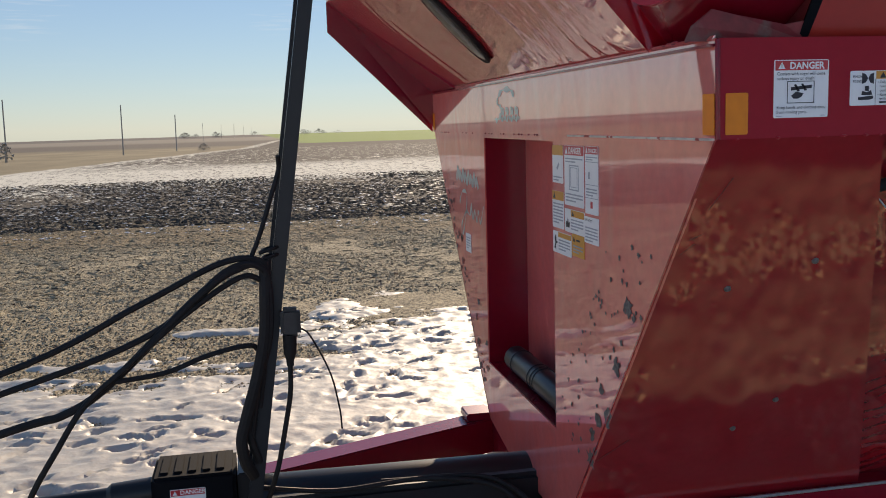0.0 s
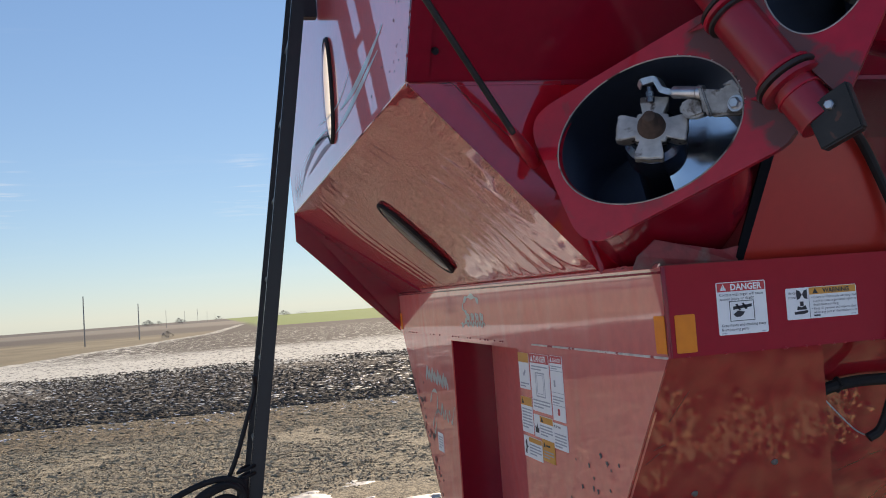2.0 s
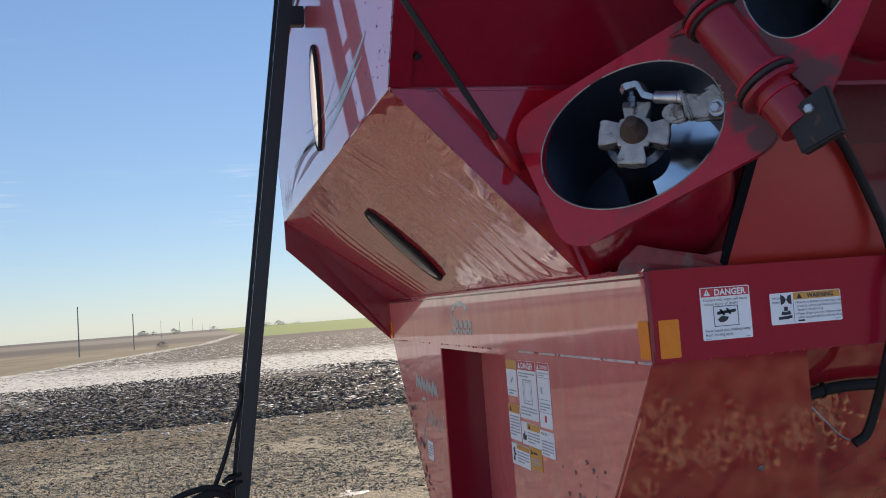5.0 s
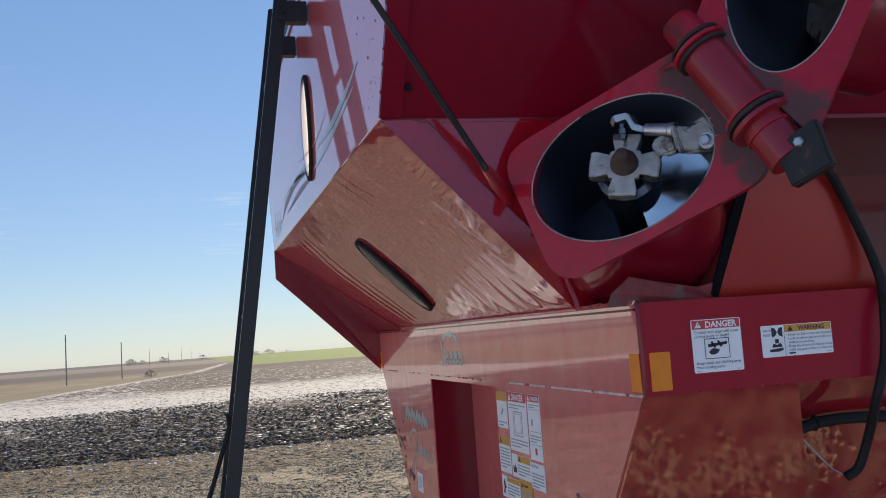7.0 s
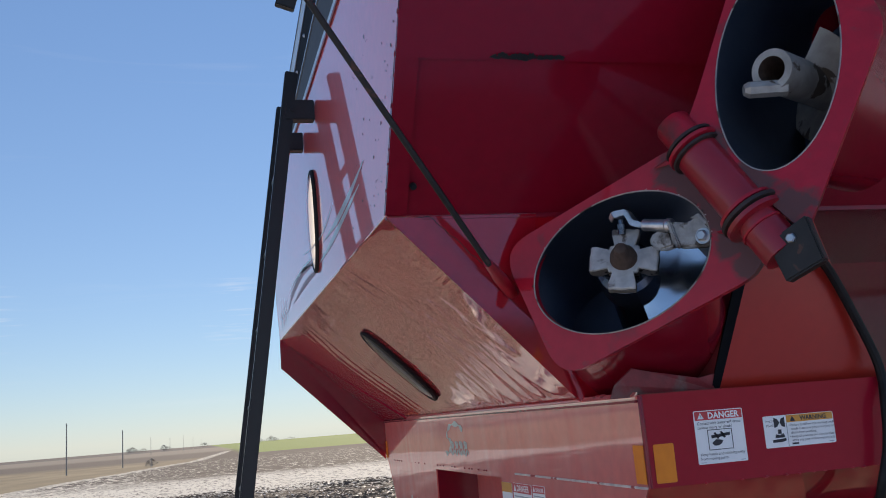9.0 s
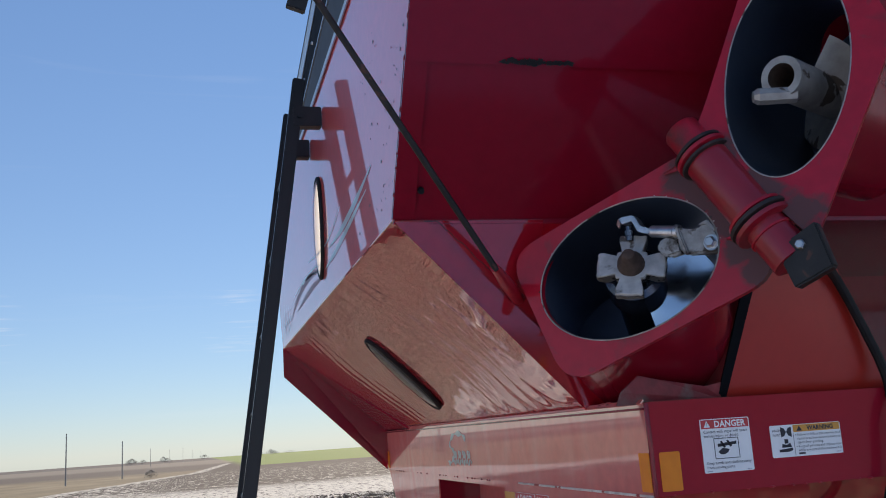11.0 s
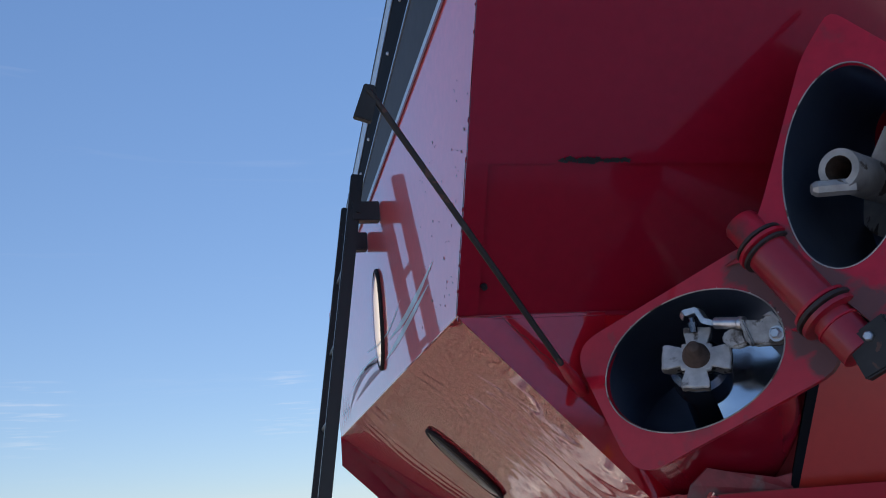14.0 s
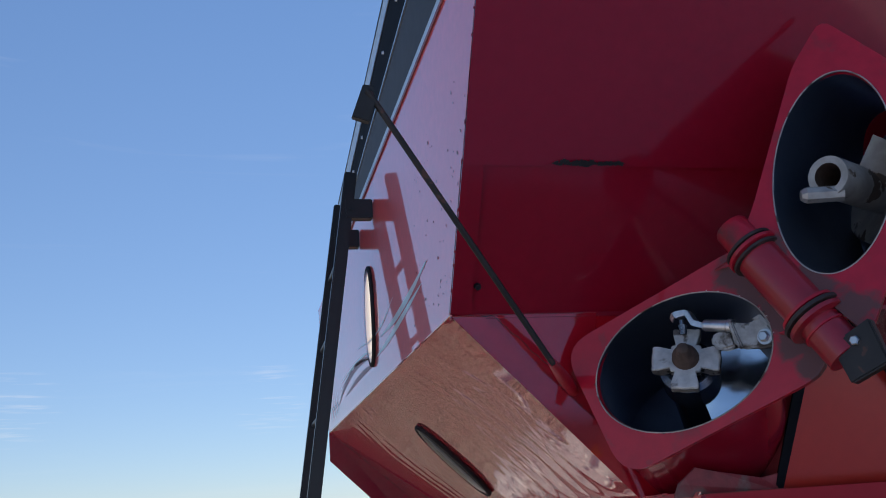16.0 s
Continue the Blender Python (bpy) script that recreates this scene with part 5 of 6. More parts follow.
sticker("safety_sticker", "white sticker with a small orange heading and a pictogram", (xf + 0.004, 1.045, 2.134), FX, SZ, 0.187, 0.077, [("box", 0.33, 0.70, 0.66, 0.28, sign_orange), ("poly", [(0.38, 0.74), (0.5, 0.74), (0.44, 0.94)], ink), ("poly", [(0.07, 0.2), (0.25, 0.2), (0.27, 0.45), (0.2, 0.4), (0.18, 0.62), (0.13, 0.42), (0.07, 0.48)], ink), ("bars", 0.33, 0.54, 0.62, 4, 0.13, grey_ink)])
sticker("safety_sticker", "white notice sticker with lines of print", (xf + 0.004, 0.858, 2.119), FX, SZ, 0.125, 0.083, [("text", 0.06, 0.82, 0.14, "IMPORTANT", ink, 0.0), ("bars", 0.08, 0.56, 0.84, 5, 0.12, grey_ink)])
sticker("safety_sticker", "white sticker with an orange heading and a falling figure sign", (xf + 0.004, 1.172, 2.050), FX, SZ, 0.19, 0.074, [("box", 0.30, 0.76, 0.69, 0.22, sign_orange), ("poly", [(0.08, 0.2), (0.14, 0.45), (0.10, 0.7), (0.18, 0.85), (0.2, 0.55), (0.28, 0.5), (0.18, 0.4), (0.16, 0.15)], ink), ("bars", 0.32, 0.60, 0.62, 4, 0.14, grey_ink)])
sticker("safety_sticker", "orange warning sticker on the front panel", (xf + 0.004, 0.978, 2.061), FX, SZ, 0.118, 0.072, [("poly", [(0.12, 0.66), (0.28, 0.66), (0.2, 0.88)], ink), ("bars", 0.35, 0.70, 0.5, 1, 0.2, ink), ("bars", 0.10, 0.44, 0.8, 3, 0.14, grey_ink)], base=sign_orange)
sticker("serial_sticker", "small white printed sticker on the front panel", (xf + 0.004, 2.54, 1.875), FX, SZ, 0.11, 0.09, [("bars", 0.1, 0.75, 0.8, 5, 0.14, grey_ink)])
LZ = Vector((LEAN, 0, ZT + 0.012 - ZB)).normalized()
for o, e, up, w in (((0.019, -0.0005, 2.460), SX, SZ, 0.054), ((xf - 0.0012, 0.062, 2.460), FX, LZ, 0.055), ((xf - 0.0012, 3.27, 2.46), FX, LZ, 0.05)):
    sticker("reflector", "amber reflector tape wrapped at the band's corner", o, e, up, w, 0.092, [], base=amber)
sticker("danger_sticker", "worn white danger sticker on the black guard box", (-1.364, 1.4595, 1.078), SX, SZ, 0.125, 0.135, [("box", 0.02, 0.82, 0.96, 0.165, sign_red), ("poly", [(0.07, 0.845), (0.20, 0.845), (0.135, 0.965)], white), ("text", 0.28, 0.85, 0.165, "DANGER", white, 0.0006), ("poly", [(0.0, 0.30), (0.18, 0.36), (0.30, 0.62), (0.22, 0.70), (0.02, 0.66)], black), ("poly", [(0.4, 0.45), (0.6, 0.52), (0.7, 0.44), (0.55, 0.38)], ink), ("bars", 0.12, 0.25, 0.76, 3, 0.07, grey_ink)], parent=gbox)


# ---- decals: a maker's mark on the band, a script on the panel, flame strokes on the upper wall ----
def script(name, label, pts, w, x, lean=0.0):
    """A brush stroke on the front, a plain squiggle in place of lettering."""
    path = smooth_path([(x + lean * (z - ZB), y, z) for y, z in pts], 6)
    n = len(path)
    bm = bmesh.new()
    prev = None
    for i, c in enumerate(path):
        d = path[min(i + 1, n - 1)] - path[max(i - 1, 0)]
        side = Vector((1, 0, 0)).cross(d).normalized() * (w * (0.55 + 0.45 * math.sin(i * 0.9)) + 0.001)
        row = (bm.verts.new(c + side), bm.verts.new(c - side))
        if prev:
            bm.faces.new((prev[0], row[0], row[1], prev[1]))
        prev = row
    return part(name, bm, decal, cart, label)


mark = "worn silver maker's mark on the front band"
script("maker_decal", mark, [(1.62, 2.600), (1.68, 2.622), (1.78, 2.625), (1.85, 2.605), (1.87, 2.575), (1.82, 2.555), (1.83, 2.525), (1.88, 2.505), (1.92, 2.512)], 0.012, -0.0014, LEAN / 0.222)
for k in range(4):
    y0 = 1.79 - 0.068 * k
    script("maker_decal", mark, [(y0 + 0.03, 2.545), (y0, 2.552), (y0 - 0.012, 2.525), (y0 + 0.015, 2.502), (y0 + 0.03, 2.52), (y0 + 0.004, 2.535), (y0 - 0.03, 2.508)], 0.009, -0.0014, LEAN / 0.222)
mark = "peeling silver script decal on the front panel"
for k, zz in enumerate((0.0, -0.006, -0.012, -0.018)):
    y0 = 2.66 - 0.115 * k
    script("script_decal", mark, [(y0 + 0.055, 2.21 + zz), (y0 + 0.03, 2.285 + zz), (y0, 2.215 + zz), (y0 - 0.025, 2.265 + zz), (y0 - 0.05, 2.21 + zz)], 0.014, 0.0028)
script("script_decal", mark, [(2.66, 2.10), (2.60, 2.16), (2.50, 2.155), (2.53, 2.05), (2.60, 1.95), (2.62, 2.0), (2.52, 2.07), (2.44, 2.06), (2.41, 2.12), (2.385, 2.04), (2.34, 2.09), (2.30, 2.04), (2.27, 2.09), (2.235, 2.04), (2.17, 2.12)], 0.009, 0.0028)


def stroke(pts, w, mat, name, label):
    """A tapering painted stroke on the upper front wall."""
    path = smooth_path([(XF - 0.0012, y, z) for y, z in pts], 8)
    n = len(path)
    edge_a, edge_b = [], []
    for i, c in enumerate(path):
        d = path[min(i + 1, n - 1)] - path[max(i - 1, 0)]
        side = Vector((1, 0, 0)).cross(d).normalized() * (w * math.sin(math.pi * min(0.98, 0.02 + i / n)) + 0.001)
        edge_a.append(c + side), edge_b.append(c - side)
    bm = bmesh.new()
    va, vb = [bm.verts.new(p) for p in edge_a], [bm.verts.new(p) for p in edge_b]
    for i in range(n - 1):
        bm.faces.new((va[i], va[i + 1], vb[i + 1], vb[i]))
    return part(name, bm, mat, cart, label)


for pts, w in (([(0.36, 3.37), (0.62, 3.34), (0.92, 3.32), (1.25, 3.32)], 0.012), ([(0.45, 3.325), (0.75, 3.30), (1.1, 3.275), (1.38, 3.265)], 0.011), ([(1.40, 3.30), (1.70, 3.33), (2.1, 3.345), (2.55, 3.34)], 0.004), ([(1.48, 3.27), (1.75, 3.315), (2.15, 3.335), (2.6, 3.31)], 0.004), ([(0.95, 3.40), (1.2, 3.36), (1.45, 3.355), (1.9, 3.39)], 0.003)):
    stroke(pts, w, decal, "flame_decal", "silver flame stroke on the upper front wall")
for pts, w in (([(1.47, 3.285), (1.75, 3.315), (2.1, 3.325), (2.5, 3.29), (2.7, 3.24)], 0.014), ([(1.45, 3.25), (1.7, 3.262), (2.0, 3.262), (2.4, 3.25)], 0.011)):
    stroke(pts, w, paint_dull, "flame_decal", "dull red flame stroke on the upper front wall")
for k in range(4):
    y0 = 2.75 + 0.1 * k
    stroke([(y0, 3.32 + 0.02 * k), (y0 + 0.06, 3.28), (y0 - 0.02, 3.24), (y0 + 0.05, 3.20)], 0.004, grey_ink, "flame_decal", "thin dark curl on the upper front wall")

# ---- weld beads, chips, scuffs ----
rng = random.Random(4)


def bead(a, b, r, mat, name="weld_bead", step=0.02, gap=0.25, longer=1.0):
    a, b = Vector(a), Vector(b)
    n = max(2, int((b - a).length / step))
    bm = bmesh.new()
    for i in range(n):
        if rng.random() < gap:
            continue
        c = a.lerp(b, (i + 0.5 + rng.uniform(-0.3, 0.3)) / n)
        d = bmesh.ops.create_icosphere(bm, subdivisions=1, radius=r * rng.uniform(0.7, 1.3))
        m = Matrix.Translation(c) @ frame_of(b - a) @ Matrix.Diagonal((0.8, 0.8, rng.uniform(1.2, 2.6) * longer, 1))
        bmesh.ops.transform(bm, matrix=m, verts=d["verts"])
    return tagged(part(name, bm, mat, cart, smooth=True), kind="stuff")


bead((0.001, 0.03, ZT + 0.020), (-0.006, 2.66, ZT + 0.014), 0.0042, paint_worn, step=0.05, gap=0.3, longer=3.0)
bead((-0.002, 0.05, ZT + 0.016), (-0.004, 1.4, ZT + 0.017), 0.0035, dusty_plate, step=0.06, gap=0.5, longer=2.0)
pale_edge = material("rubbed_pale_edge", (0.80, 0.66, 0.60), 0.5, 0, 0.2, 0.3, 30, 0.3, 90, spots=(0.40, 0.05, 0.05), spot_scale=9, spot_cut=0.56)
part("band_foot_edge", box((-0.004, 0.01, ZB - 0.003), (0.004, 1.0, ZB + 0.003), 0.0015), pale_edge, cart, "rubbed pale edge under the front band")
bead((-0.003, 0.01, ZB), (-0.003, 1.0, ZB), 0.0028, pale_edge, step=0.04, gap=0.5, longer=3.0)
bead((-0.001, 1.2, ZB), (-0.001, 3.2, ZB), 0.004, paint, step=0.05, gap=0.4)
bead((0.02, -0.001, ZB), (0.7, -0.001, ZB), 0.0035, paint_worn, step=0.04, gap=0.5)
part("band_corner", rod((0.004, 0.004, ZB), (LEAN + 0.004, 0.004, ZT + 0.010), 0.006, 16), paint, cart, smooth=True)
bead((XF, YN, ZF), (0.0, 0.36, ZT + 0.012), 0.004, paint, step=0.03, gap=0.3)
bead((XF, YN, ZF), (XF, -0.46, ZR), 0.003, paint, step=0.05, gap=0.3)
bead((XF - 0.001, YFAR - 0.01, ZF), (-0.001, 3.27, ZT), 0.006, paint, step=0.06, gap=0.3)


def chip(c, size, out, mat, name="paint_chip", stretch=1.0):
    out = Vector(out).normalized()
    ex = Vector((0, 0, 1)).cross(out).normalized()
    ey = out.cross(ex)
    k = rng.randint(13, 19)
    pts = []
    for i in range(k):
        a = i * math.tau / k
        r = size * rng.uniform(0.45, 1.15)
        pts.append(Vector(c) + ex * r * math.cos(a) * stretch + ey * r * math.sin(a) + out * 0.0008)
    return part(name, plate(pts, 0.0006, out), mat, cart)


for y, z, s in ((0.51, 1.975, 0.035), (0.47, 1.95, 0.015), (0.60, 1.78, 0.03), (0.56, 1.86, 0.012), (0.72, 1.68, 0.022), (0.67, 1.60, 0.035), (0.75, 1.57, 0.03), (0.80, 1.51, 0.025), (0.82, 1.42, 0.035), (0.78, 1.46, 0.02)):
    chip((0.003, y, z), s, (-1, 0, 0), chip_grey)
for i in range(60):
    z = rng.uniform(1.40, 2.15)
    y = 0.78 * (ZB - z) + rng.uniform(0.03, 0.42)
    chip((0.003, y, z), rng.uniform(0.004, 0.010), (-1, 0, 0), chip_grey)
for i in range(46):
    z = rng.uniform(1.3, 2.2)
    y = 3.27 - 0.885 * (ZB - z) - abs(rng.gauss(0, 0.10)) - 0.02
    chip((0.003, y, z), rng.uniform(0.006, 0.02), (-1, 0, 0), chip_grey if rng.random() < 0.4 else paint_dull, stretch=1.6)
for i in range(60):
    z = rng.uniform(3.20, 3.72)
    y = YN - 0.737 * (z - ZF) + 0.02 + abs(rng.gauss(0, 0.13)) if i % 2 else max(YN - 0.7 * (z - ZF) + 0.04, rng.gauss(0.32, 0.12) + (3.6 - z) * 0.25)
    chip((XF, y, z), rng.uniform(0.0015, 0.005), (-1, 0, 0), chip_grey if i % 3 else paint_dull, stretch=rng.uniform(0.4, 1.3))
wall_out = (0, -0.8, -0.59)
for i in range(16):
    u = i / 15
    chip((-0.335 + 0.17 * u, ys - 0.014 + rng.uniform(-0.003, 0.003), SEAM - 0.006 + rng.uniform(-0.004, 0.004) * (1 - u)), rng.uniform(0.004, 0.010), wall_out, black_worn, "scrape", 1.5)
crack = []
for i in range(15):
    x = -0.49 + 0.20 * i / 14
    z = 3.150 - max(0.0, x + 0.455) * 0.80 + rng.uniform(-0.004, 0.004)
    crack.append((x, YN + (ZF - 0.004 - z) * 0.4637 - 0.0125, z))
part("seam_crack", hose(crack, 0.0011, 2, 5), grease, cart)
part("hole_plug", lathe([(0, 0.009), (1, 0.008)], (-0.505, 0.078, 3.222), (-0.505, 0.070, 3.216), 12), black, cart)
for x, z in ((0.20, 2.05), (0.55, 1.62), (0.42, 2.12), (0.453, 1.508)):
    yy = 0.78 * (ZB - z)
    part("rivet", lathe([(0, 0.010), (0.6, 0.009), (1, 0.005)], (x, yy + 0.004, z), (x, yy - 0.004, z - 0.003), 12), chip_grey, cart)
for a, b in (((0.05, 2.28), (0.08, 2.36)), ((0.02, 1.42), (0.10, 1.50)), ((0.03, 2.20), (0.06, 2.215)), ((0.02, 2.16), (0.05, 2.19))):
    pa, pb = [Vector((x, 0.78 * (ZB - z) - 0.001, z)) for x, z in (a, b)]
    part("scratch", rod(pa, pb, 0.0009, 6), paint_dull, cart)
part("rail_edge", box((0.03, 0.977, 1.148), (6.5, 0.989, 1.158), 0.002), zinc, cart)

# ---- tube in the front pocket ----
tb = thing("document_tube", "black plastic document tube lying in the front pocket", "tube")
part("tube", lathe([(0, 0.050), (0.02, 0.054), (0.98, 0.054), (1, 0.048)], (0.085, 1.19, 1.468), (0.085, 1.98, 1.468), 32), black_gloss, tb, smooth=True)
for y in (1.55, 1.58, 1.62, 1.86):
    part("ridge", lathe([(0, 0.054), (0.2, 0.057), (0.8, 0.057), (1, 0.054)], (0.085, y, 1.468), (0.085, y + 0.014, 1.468), 32), black_gloss, tb, smooth=True)

# ---- gate indicator rod ----
ind = thing("gate_indicator", "thin black indicator rod with a square tab at its end", "indicator")
B0, B1 = Vector((-0.357, -0.02, 3.0)), Vector((-0.815, -0.25, 3.60))
part("rod", rod(B0, B1, 0.0075, 16), black_worn, ind, smooth=True)
part("socket", lathe([(0, 0.018), (0.55, 0.017), (0.8, 0.013), (1, 0.011)], B0 + Vector((0.13, 0.235, -0.035)), B0 + Vector((-0.004, 0, 0.006)), 20), paint_worn, ind, smooth=True)
part("tab", plate([B1 + Vector(v) for v in ((0.016, 0, 0.012), (-0.008, 0, 0.016), (-0.036, 0.004, -0.062), (0.004, 0.006, -0.074), (0.020, 0.0, -0.02))], 0.022, INY, 0.002), black_worn, ind)

# ---- hoses, cables and plug tied to the ladder ----
def cable(name, label, pts, r, mat=None):
    ob = part(name, hose(pts, r), mat or rubber, None, smooth=True)
    return tagged(ob, label, "hose" if "hose" in name else "cable", group="lines to the tractor" if "hose" in name else "")


K = Vector((-1.0, 1.25, 2.06))
cable("hydraulic_hose", "black hydraulic hose slung from the ladder towards the tractor", [(-2.9, 1.0, 1.50), (-1.843, 1.22, 1.742), (-1.393, 1.25, 1.938), (-1.13, 1.25, 2.06), K, (-0.985, 1.27, 1.98), (-1.0, 1.26, 1.75), (-1.03, 1.27, 1.55)], 0.011)
cable("hydraulic_hose", "black hydraulic hose slung from the ladder towards the tractor", [(-2.9, 1.0, 1.44), (-1.848, 1.2, 1.681), (-1.363, 1.23, 1.841), (-1.12, 1.24, 2.03), (-1.01, 1.24, 2.045), (-0.98, 1.26, 1.95), (-1.02, 1.25, 1.7), (-1.06, 1.27, 1.45)], 0.011)
cable("hydraulic_hose", "black hydraulic hose slung from the ladder towards the tractor", [(-2.9, 1.0, 1.30), (-1.859, 1.18, 1.555), (-1.65, 1.2, 1.60), (-1.50, 1.21, 1.69), (-1.23, 1.23, 1.937), (-1.09, 1.24, 2.035), (-0.99, 1.25, 2.03), (-0.985, 1.25, 1.8), (-1.07, 1.26, 1.52), (-1.04, 1.28, 1.35)], 0.014)
cable("hydraulic_hose", "black hydraulic hose drooping below the slung bundle", [(-1.80, 1.15, 1.15), (-1.775, 1.16, 1.319), (-1.67, 1.17, 1.50), (-1.58, 1.19, 1.63), (-1.45, 1.2, 1.74), (-1.25, 1.23, 1.90), (-1.07, 1.24, 2.01), (-0.99, 1.26, 1.99)], 0.010)
cable("hydraulic_hose", "thin black hose joining the slung bundle", [(-1.50, 1.205, 1.695), (-1.42, 1.21, 1.70), (-1.318, 1.22, 1.712), (-1.18, 1.24, 1.755), (-1.055, 1.25, 1.775), (-1.02, 1.27, 1.75)], 0.009)
cable("hydraulic_hose", "thick black hose bundle hanging down the ladder rail", [(-0.985, 1.27, 2.06), (-0.99, 1.25, 1.95), (-1.0, 1.25, 1.80), (-1.035, 1.25, 1.65), (-1.075, 1.25, 1.52), (-1.095, 1.25, 1.44), (-1.085, 1.26, 1.36), (-1.06, 1.29, 1.30)], 0.021)
cable("cable", "black cable rising beside the ladder rail", [(-1.045, 1.27, 2.04), (-1.0, 1.27, 2.14), (-0.955, 1.28, 2.27), (-0.925, 1.29, 2.36), (-0.925, 1.27, 2.41)], 0.008)
for dz in (0.0, 0.025):
    cable("cable_tie", "black cable tie round the ladder rail", [(-1.0, 1.265, 2.085 - dz), (-0.95, 1.27, 2.10 - dz), (-0.93, 1.33, 2.10 - dz), (-0.98, 1.33, 2.09 - dz), (-1.0, 1.265, 2.085 - dz)], 0.006)
plug = thing("trailer_plug", "black trailer wiring socket with a plug on the ladder rail", "plug")
part("socket", box((-0.945, 1.235, 1.795), (-0.877, 1.29, 1.893), 0.012), plastic_grey, plug)
part("plug_body", lathe([(0, 0.024), (0.6, 0.022), (0.8, 0.014), (1, 0.012)], (-0.915, 1.262, 1.80), (-0.918, 1.262, 1.69), 20), rubber, plug, smooth=True)
cable("cable", "black wiring cable hanging from the trailer plug", [(-0.918, 1.262, 1.70), (-0.922, 1.26, 1.60), (-0.94, 1.26, 1.50), (-0.975, 1.26, 1.34), (-1.01, 1.3, 1.22), (-1.03, 1.36, 1.17)], 0.009)
cable("wire", "thin black wire bowing out from the trailer plug", [(-0.878, 1.26, 1.82), (-0.845, 1.25, 1.79), (-0.784, 1.25, 1.658), (-0.757, 1.25, 1.53), (-0.751, 1.25, 1.455)], 0.0032)
cable("cable", "black cable lying over the driveline guard", [(-1.08, 1.35, 1.24), (-0.95, 1.36, 1.21), (-0.75, 1.4, 1.17), (-0.45, 1.4, 1.185), (-0.2, 1.38, 1.17), (-0.05, 1.3, 1.08), (0.0, 1.25, 0.95)], 0.009)
cable("cable", "black cable lying over the driveline guard", [(-0.6, 1.42, 1.18), (-0.35, 1.38, 1.18), (-0.15, 1.34, 1.13), (-0.02, 1.24, 0.98), (0.0, 1.2, 0.9)], 0.010)
cable("hydraulic_hose", "black hydraulic hose curving out beside the lower side panel", [(0.44, 0.175, 2.27), (0.487, 0.155, 2.305), (0.509, 0.145, 2.316), (0.554, 0.135, 2.328), (0.634, 0.13, 2.333), (0.724, 0.13, 2.329), (0.833, 0.13, 2.323), (1.1, 0.14, 2.31)], 0.016)
cable("hydraulic_hose", "black hydraulic hose running down from the auger hinge", [(0.17, -0.44, 3.0), (0.30, -0.30, 2.985), (0.45, -0.13, 2.985), (0.539, -0.062, 2.941), (0.614, -0.030, 2.835), (0.680, -0.010, 2.703), (0.662, -0.034, 2.592), (0.649, -0.034, 2.493), (0.625, -0.02, 2.396), (0.655, 0.06, 2.30), (0.644, 0.10, 2.21), (0.609, 0.11, 2.184)], 0.0125)
cable("cable_tie", "black cable tie round the hydraulic hose", [(0.548, 0.117, 2.328), (0.548, 0.135, 2.346), (0.548, 0.153, 2.328), (0.548, 0.135, 2.310), (0.548, 0.117, 2.328)], 0.004)
cable("wire", "thin bare wire hanging from the black hose", [(0.501, 0.145, 2.303), (0.543, 0.140, 2.254), (0.590, 0.135, 2.204), (0.631, 0.125, 2.180)], 0.0022, zinc)

# ---- utility poles along the track ----
def bearing(k):
    """Sideways metres for each metre ahead, for the k-th step along the skyline."""
    return -0.0226 + 0.000558 * (k - 400) + 5.2e-8 * (k - 400) ** 2


def pole(d, dirx, h):
    p = thing("utility_pole", "weathered wooden utility pole standing beside the field track", "utility pole", group="poles along the track")
    x, y = -1 + dirx * d, -1.9 + d
    z = ground_z(x, y)
    part("shaft", lathe([(0, 0.10), (0.5, 0.085), (1, 0.07)], (x, y, z - 0.3), (x + 0.01 * h, y, z + h), 12), wood, p)
    return p


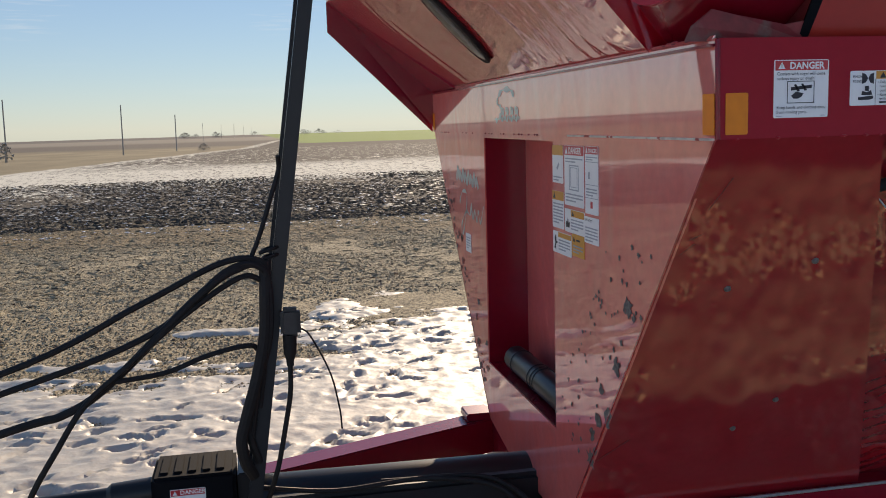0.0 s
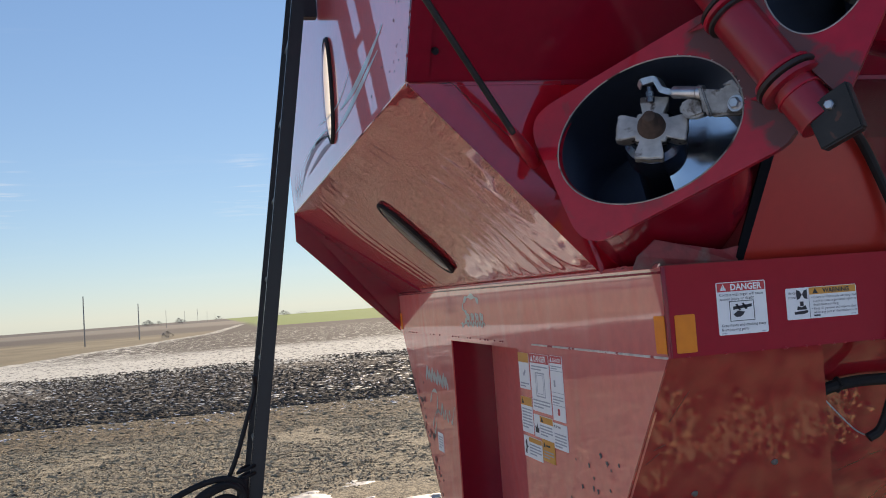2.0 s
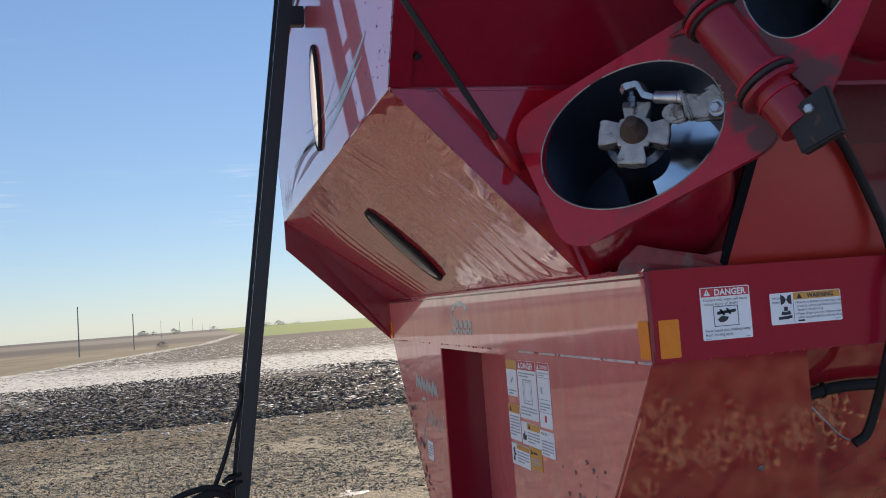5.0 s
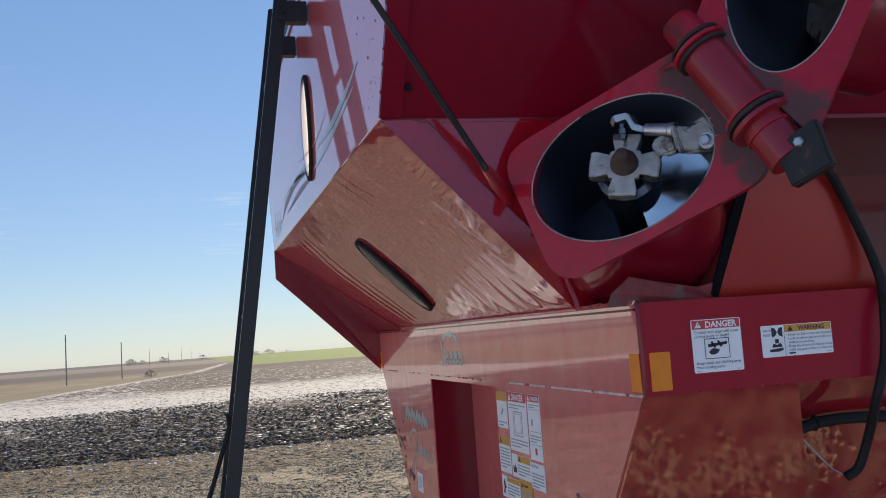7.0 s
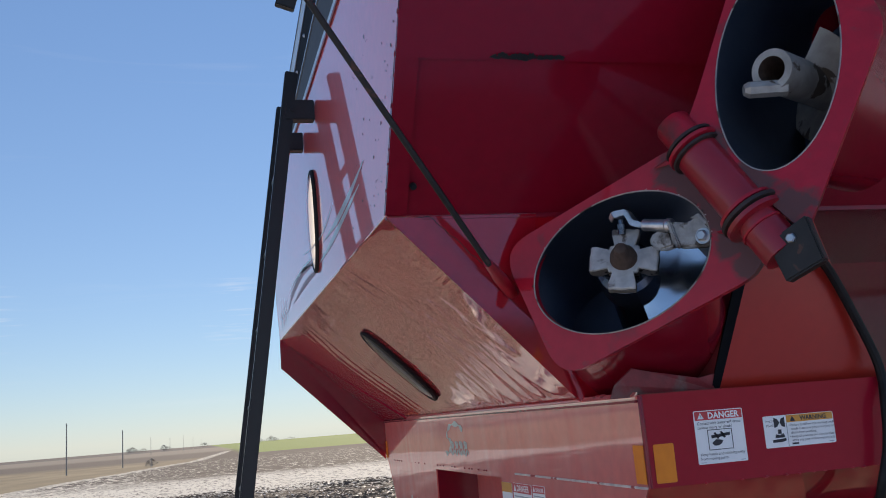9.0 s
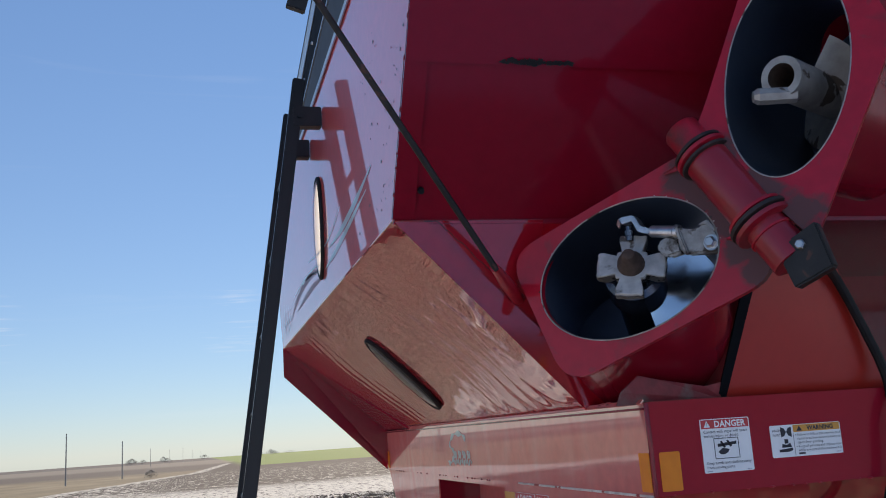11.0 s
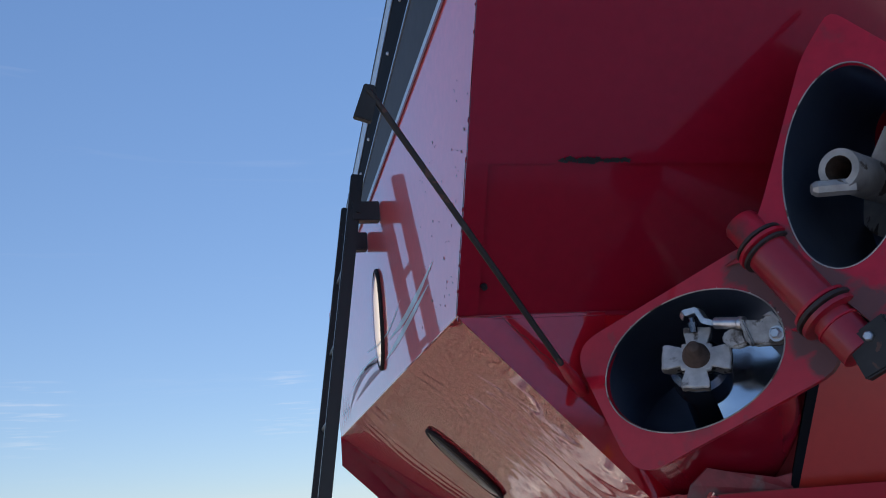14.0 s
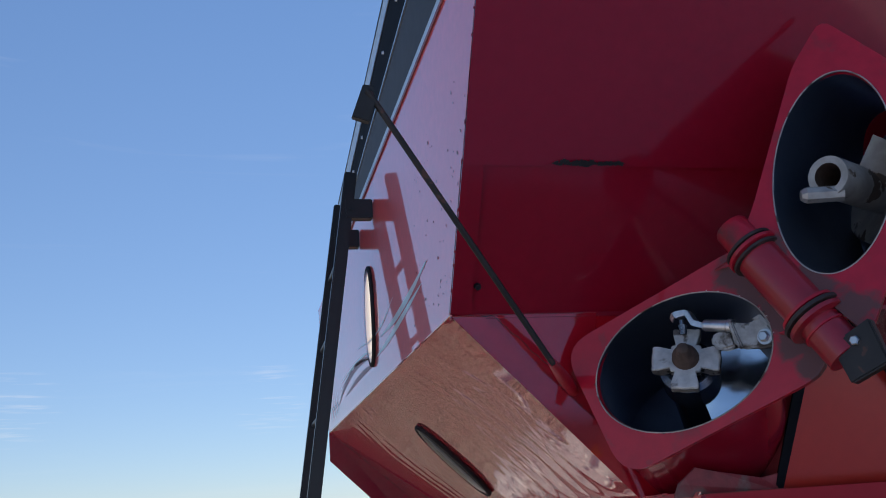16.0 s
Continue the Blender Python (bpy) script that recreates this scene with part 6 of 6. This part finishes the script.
for px, d, h in ((5, 118, 7.2), (214, 140, 7.0), (310, 165, 6.0), (359, 480, 8.4), (392, 600, 8.6), (415, 680, 10.5), (432, 850, 10.0), (446, 1050, 9.5)):
    pole(d, bearing(px), h)


# ---- far trees, farmstead and bush on the skyline ----
leaf = material("bare_twigs", (0.36, 0.32, 0.27), 0.9, 0, 0, 0.3, 2, 0.1, 10)


def tree(d, dirx, h, spread, seed, label, name="tree", clumps=130):
    r = random.Random(seed)
    t = thing(name, label, "tree" if name == "tree" else "bush", group="trees on the skyline")
    x, y = -1 + dirx * d, -1.9 + d
    z = ground_z(x, y)
    part("trunk", lathe([(0, h * 0.035), (0.6, h * 0.02), (1, h * 0.008)], (x, y, z - 0.2), (x, y, z + h * 0.8), 8), wood, t)
    bm = bmesh.new()
    for i in range(clumps):
        a, q, v = r.uniform(0, math.tau), r.random() ** 0.6, r.uniform(0.15, 1.0)
        w = spread * q * math.sin(math.pi * min(0.97, 0.25 + 0.7 * v))
        c = Vector((x + w * math.cos(a), y + w * math.sin(a), z + h * v))
        e = bmesh.ops.create_icosphere(bm, subdivisions=1, radius=1)
        bmesh.ops.transform(bm, matrix=Matrix.Translation(c) @ Euler((r.random() * 3, r.random() * 3, 0)).to_matrix().to_4x4() @ Matrix.Diagonal((h * 0.042 * r.uniform(0.5, 1.8), h * 0.028, h * 0.036 * r.uniform(0.5, 1.8), 1)), verts=e["verts"])
    part("crown", bm, leaf, t)
    return t


for i, (px, d, h, w) in enumerate(((322, 900, 6.5, 6), (327, 905, 8, 7), (334, 900, 5, 6), (346, 920, 6, 5), (381, 950, 8, 6), (388, 950, 6, 7), (452, 1000, 7, 8), (540, 1100, 9, 8), (548, 1100, 7, 9), (568, 1200, 10, 9), (575, 1200, 7, 9), (602, 1300, 6, 14))):
    tree(d, bearing(px), h * 0.7, w * 0.7, i, "bare winter tree on the far skyline")
tree(150, bearing(359), 1.2, 1.1, 40, "leafless bush beside the field track", "bush", 190)
tree(117, bearing(3), 2.2, 1.0, 41, "leafless bush at the foot of a utility pole", "bush", 90)
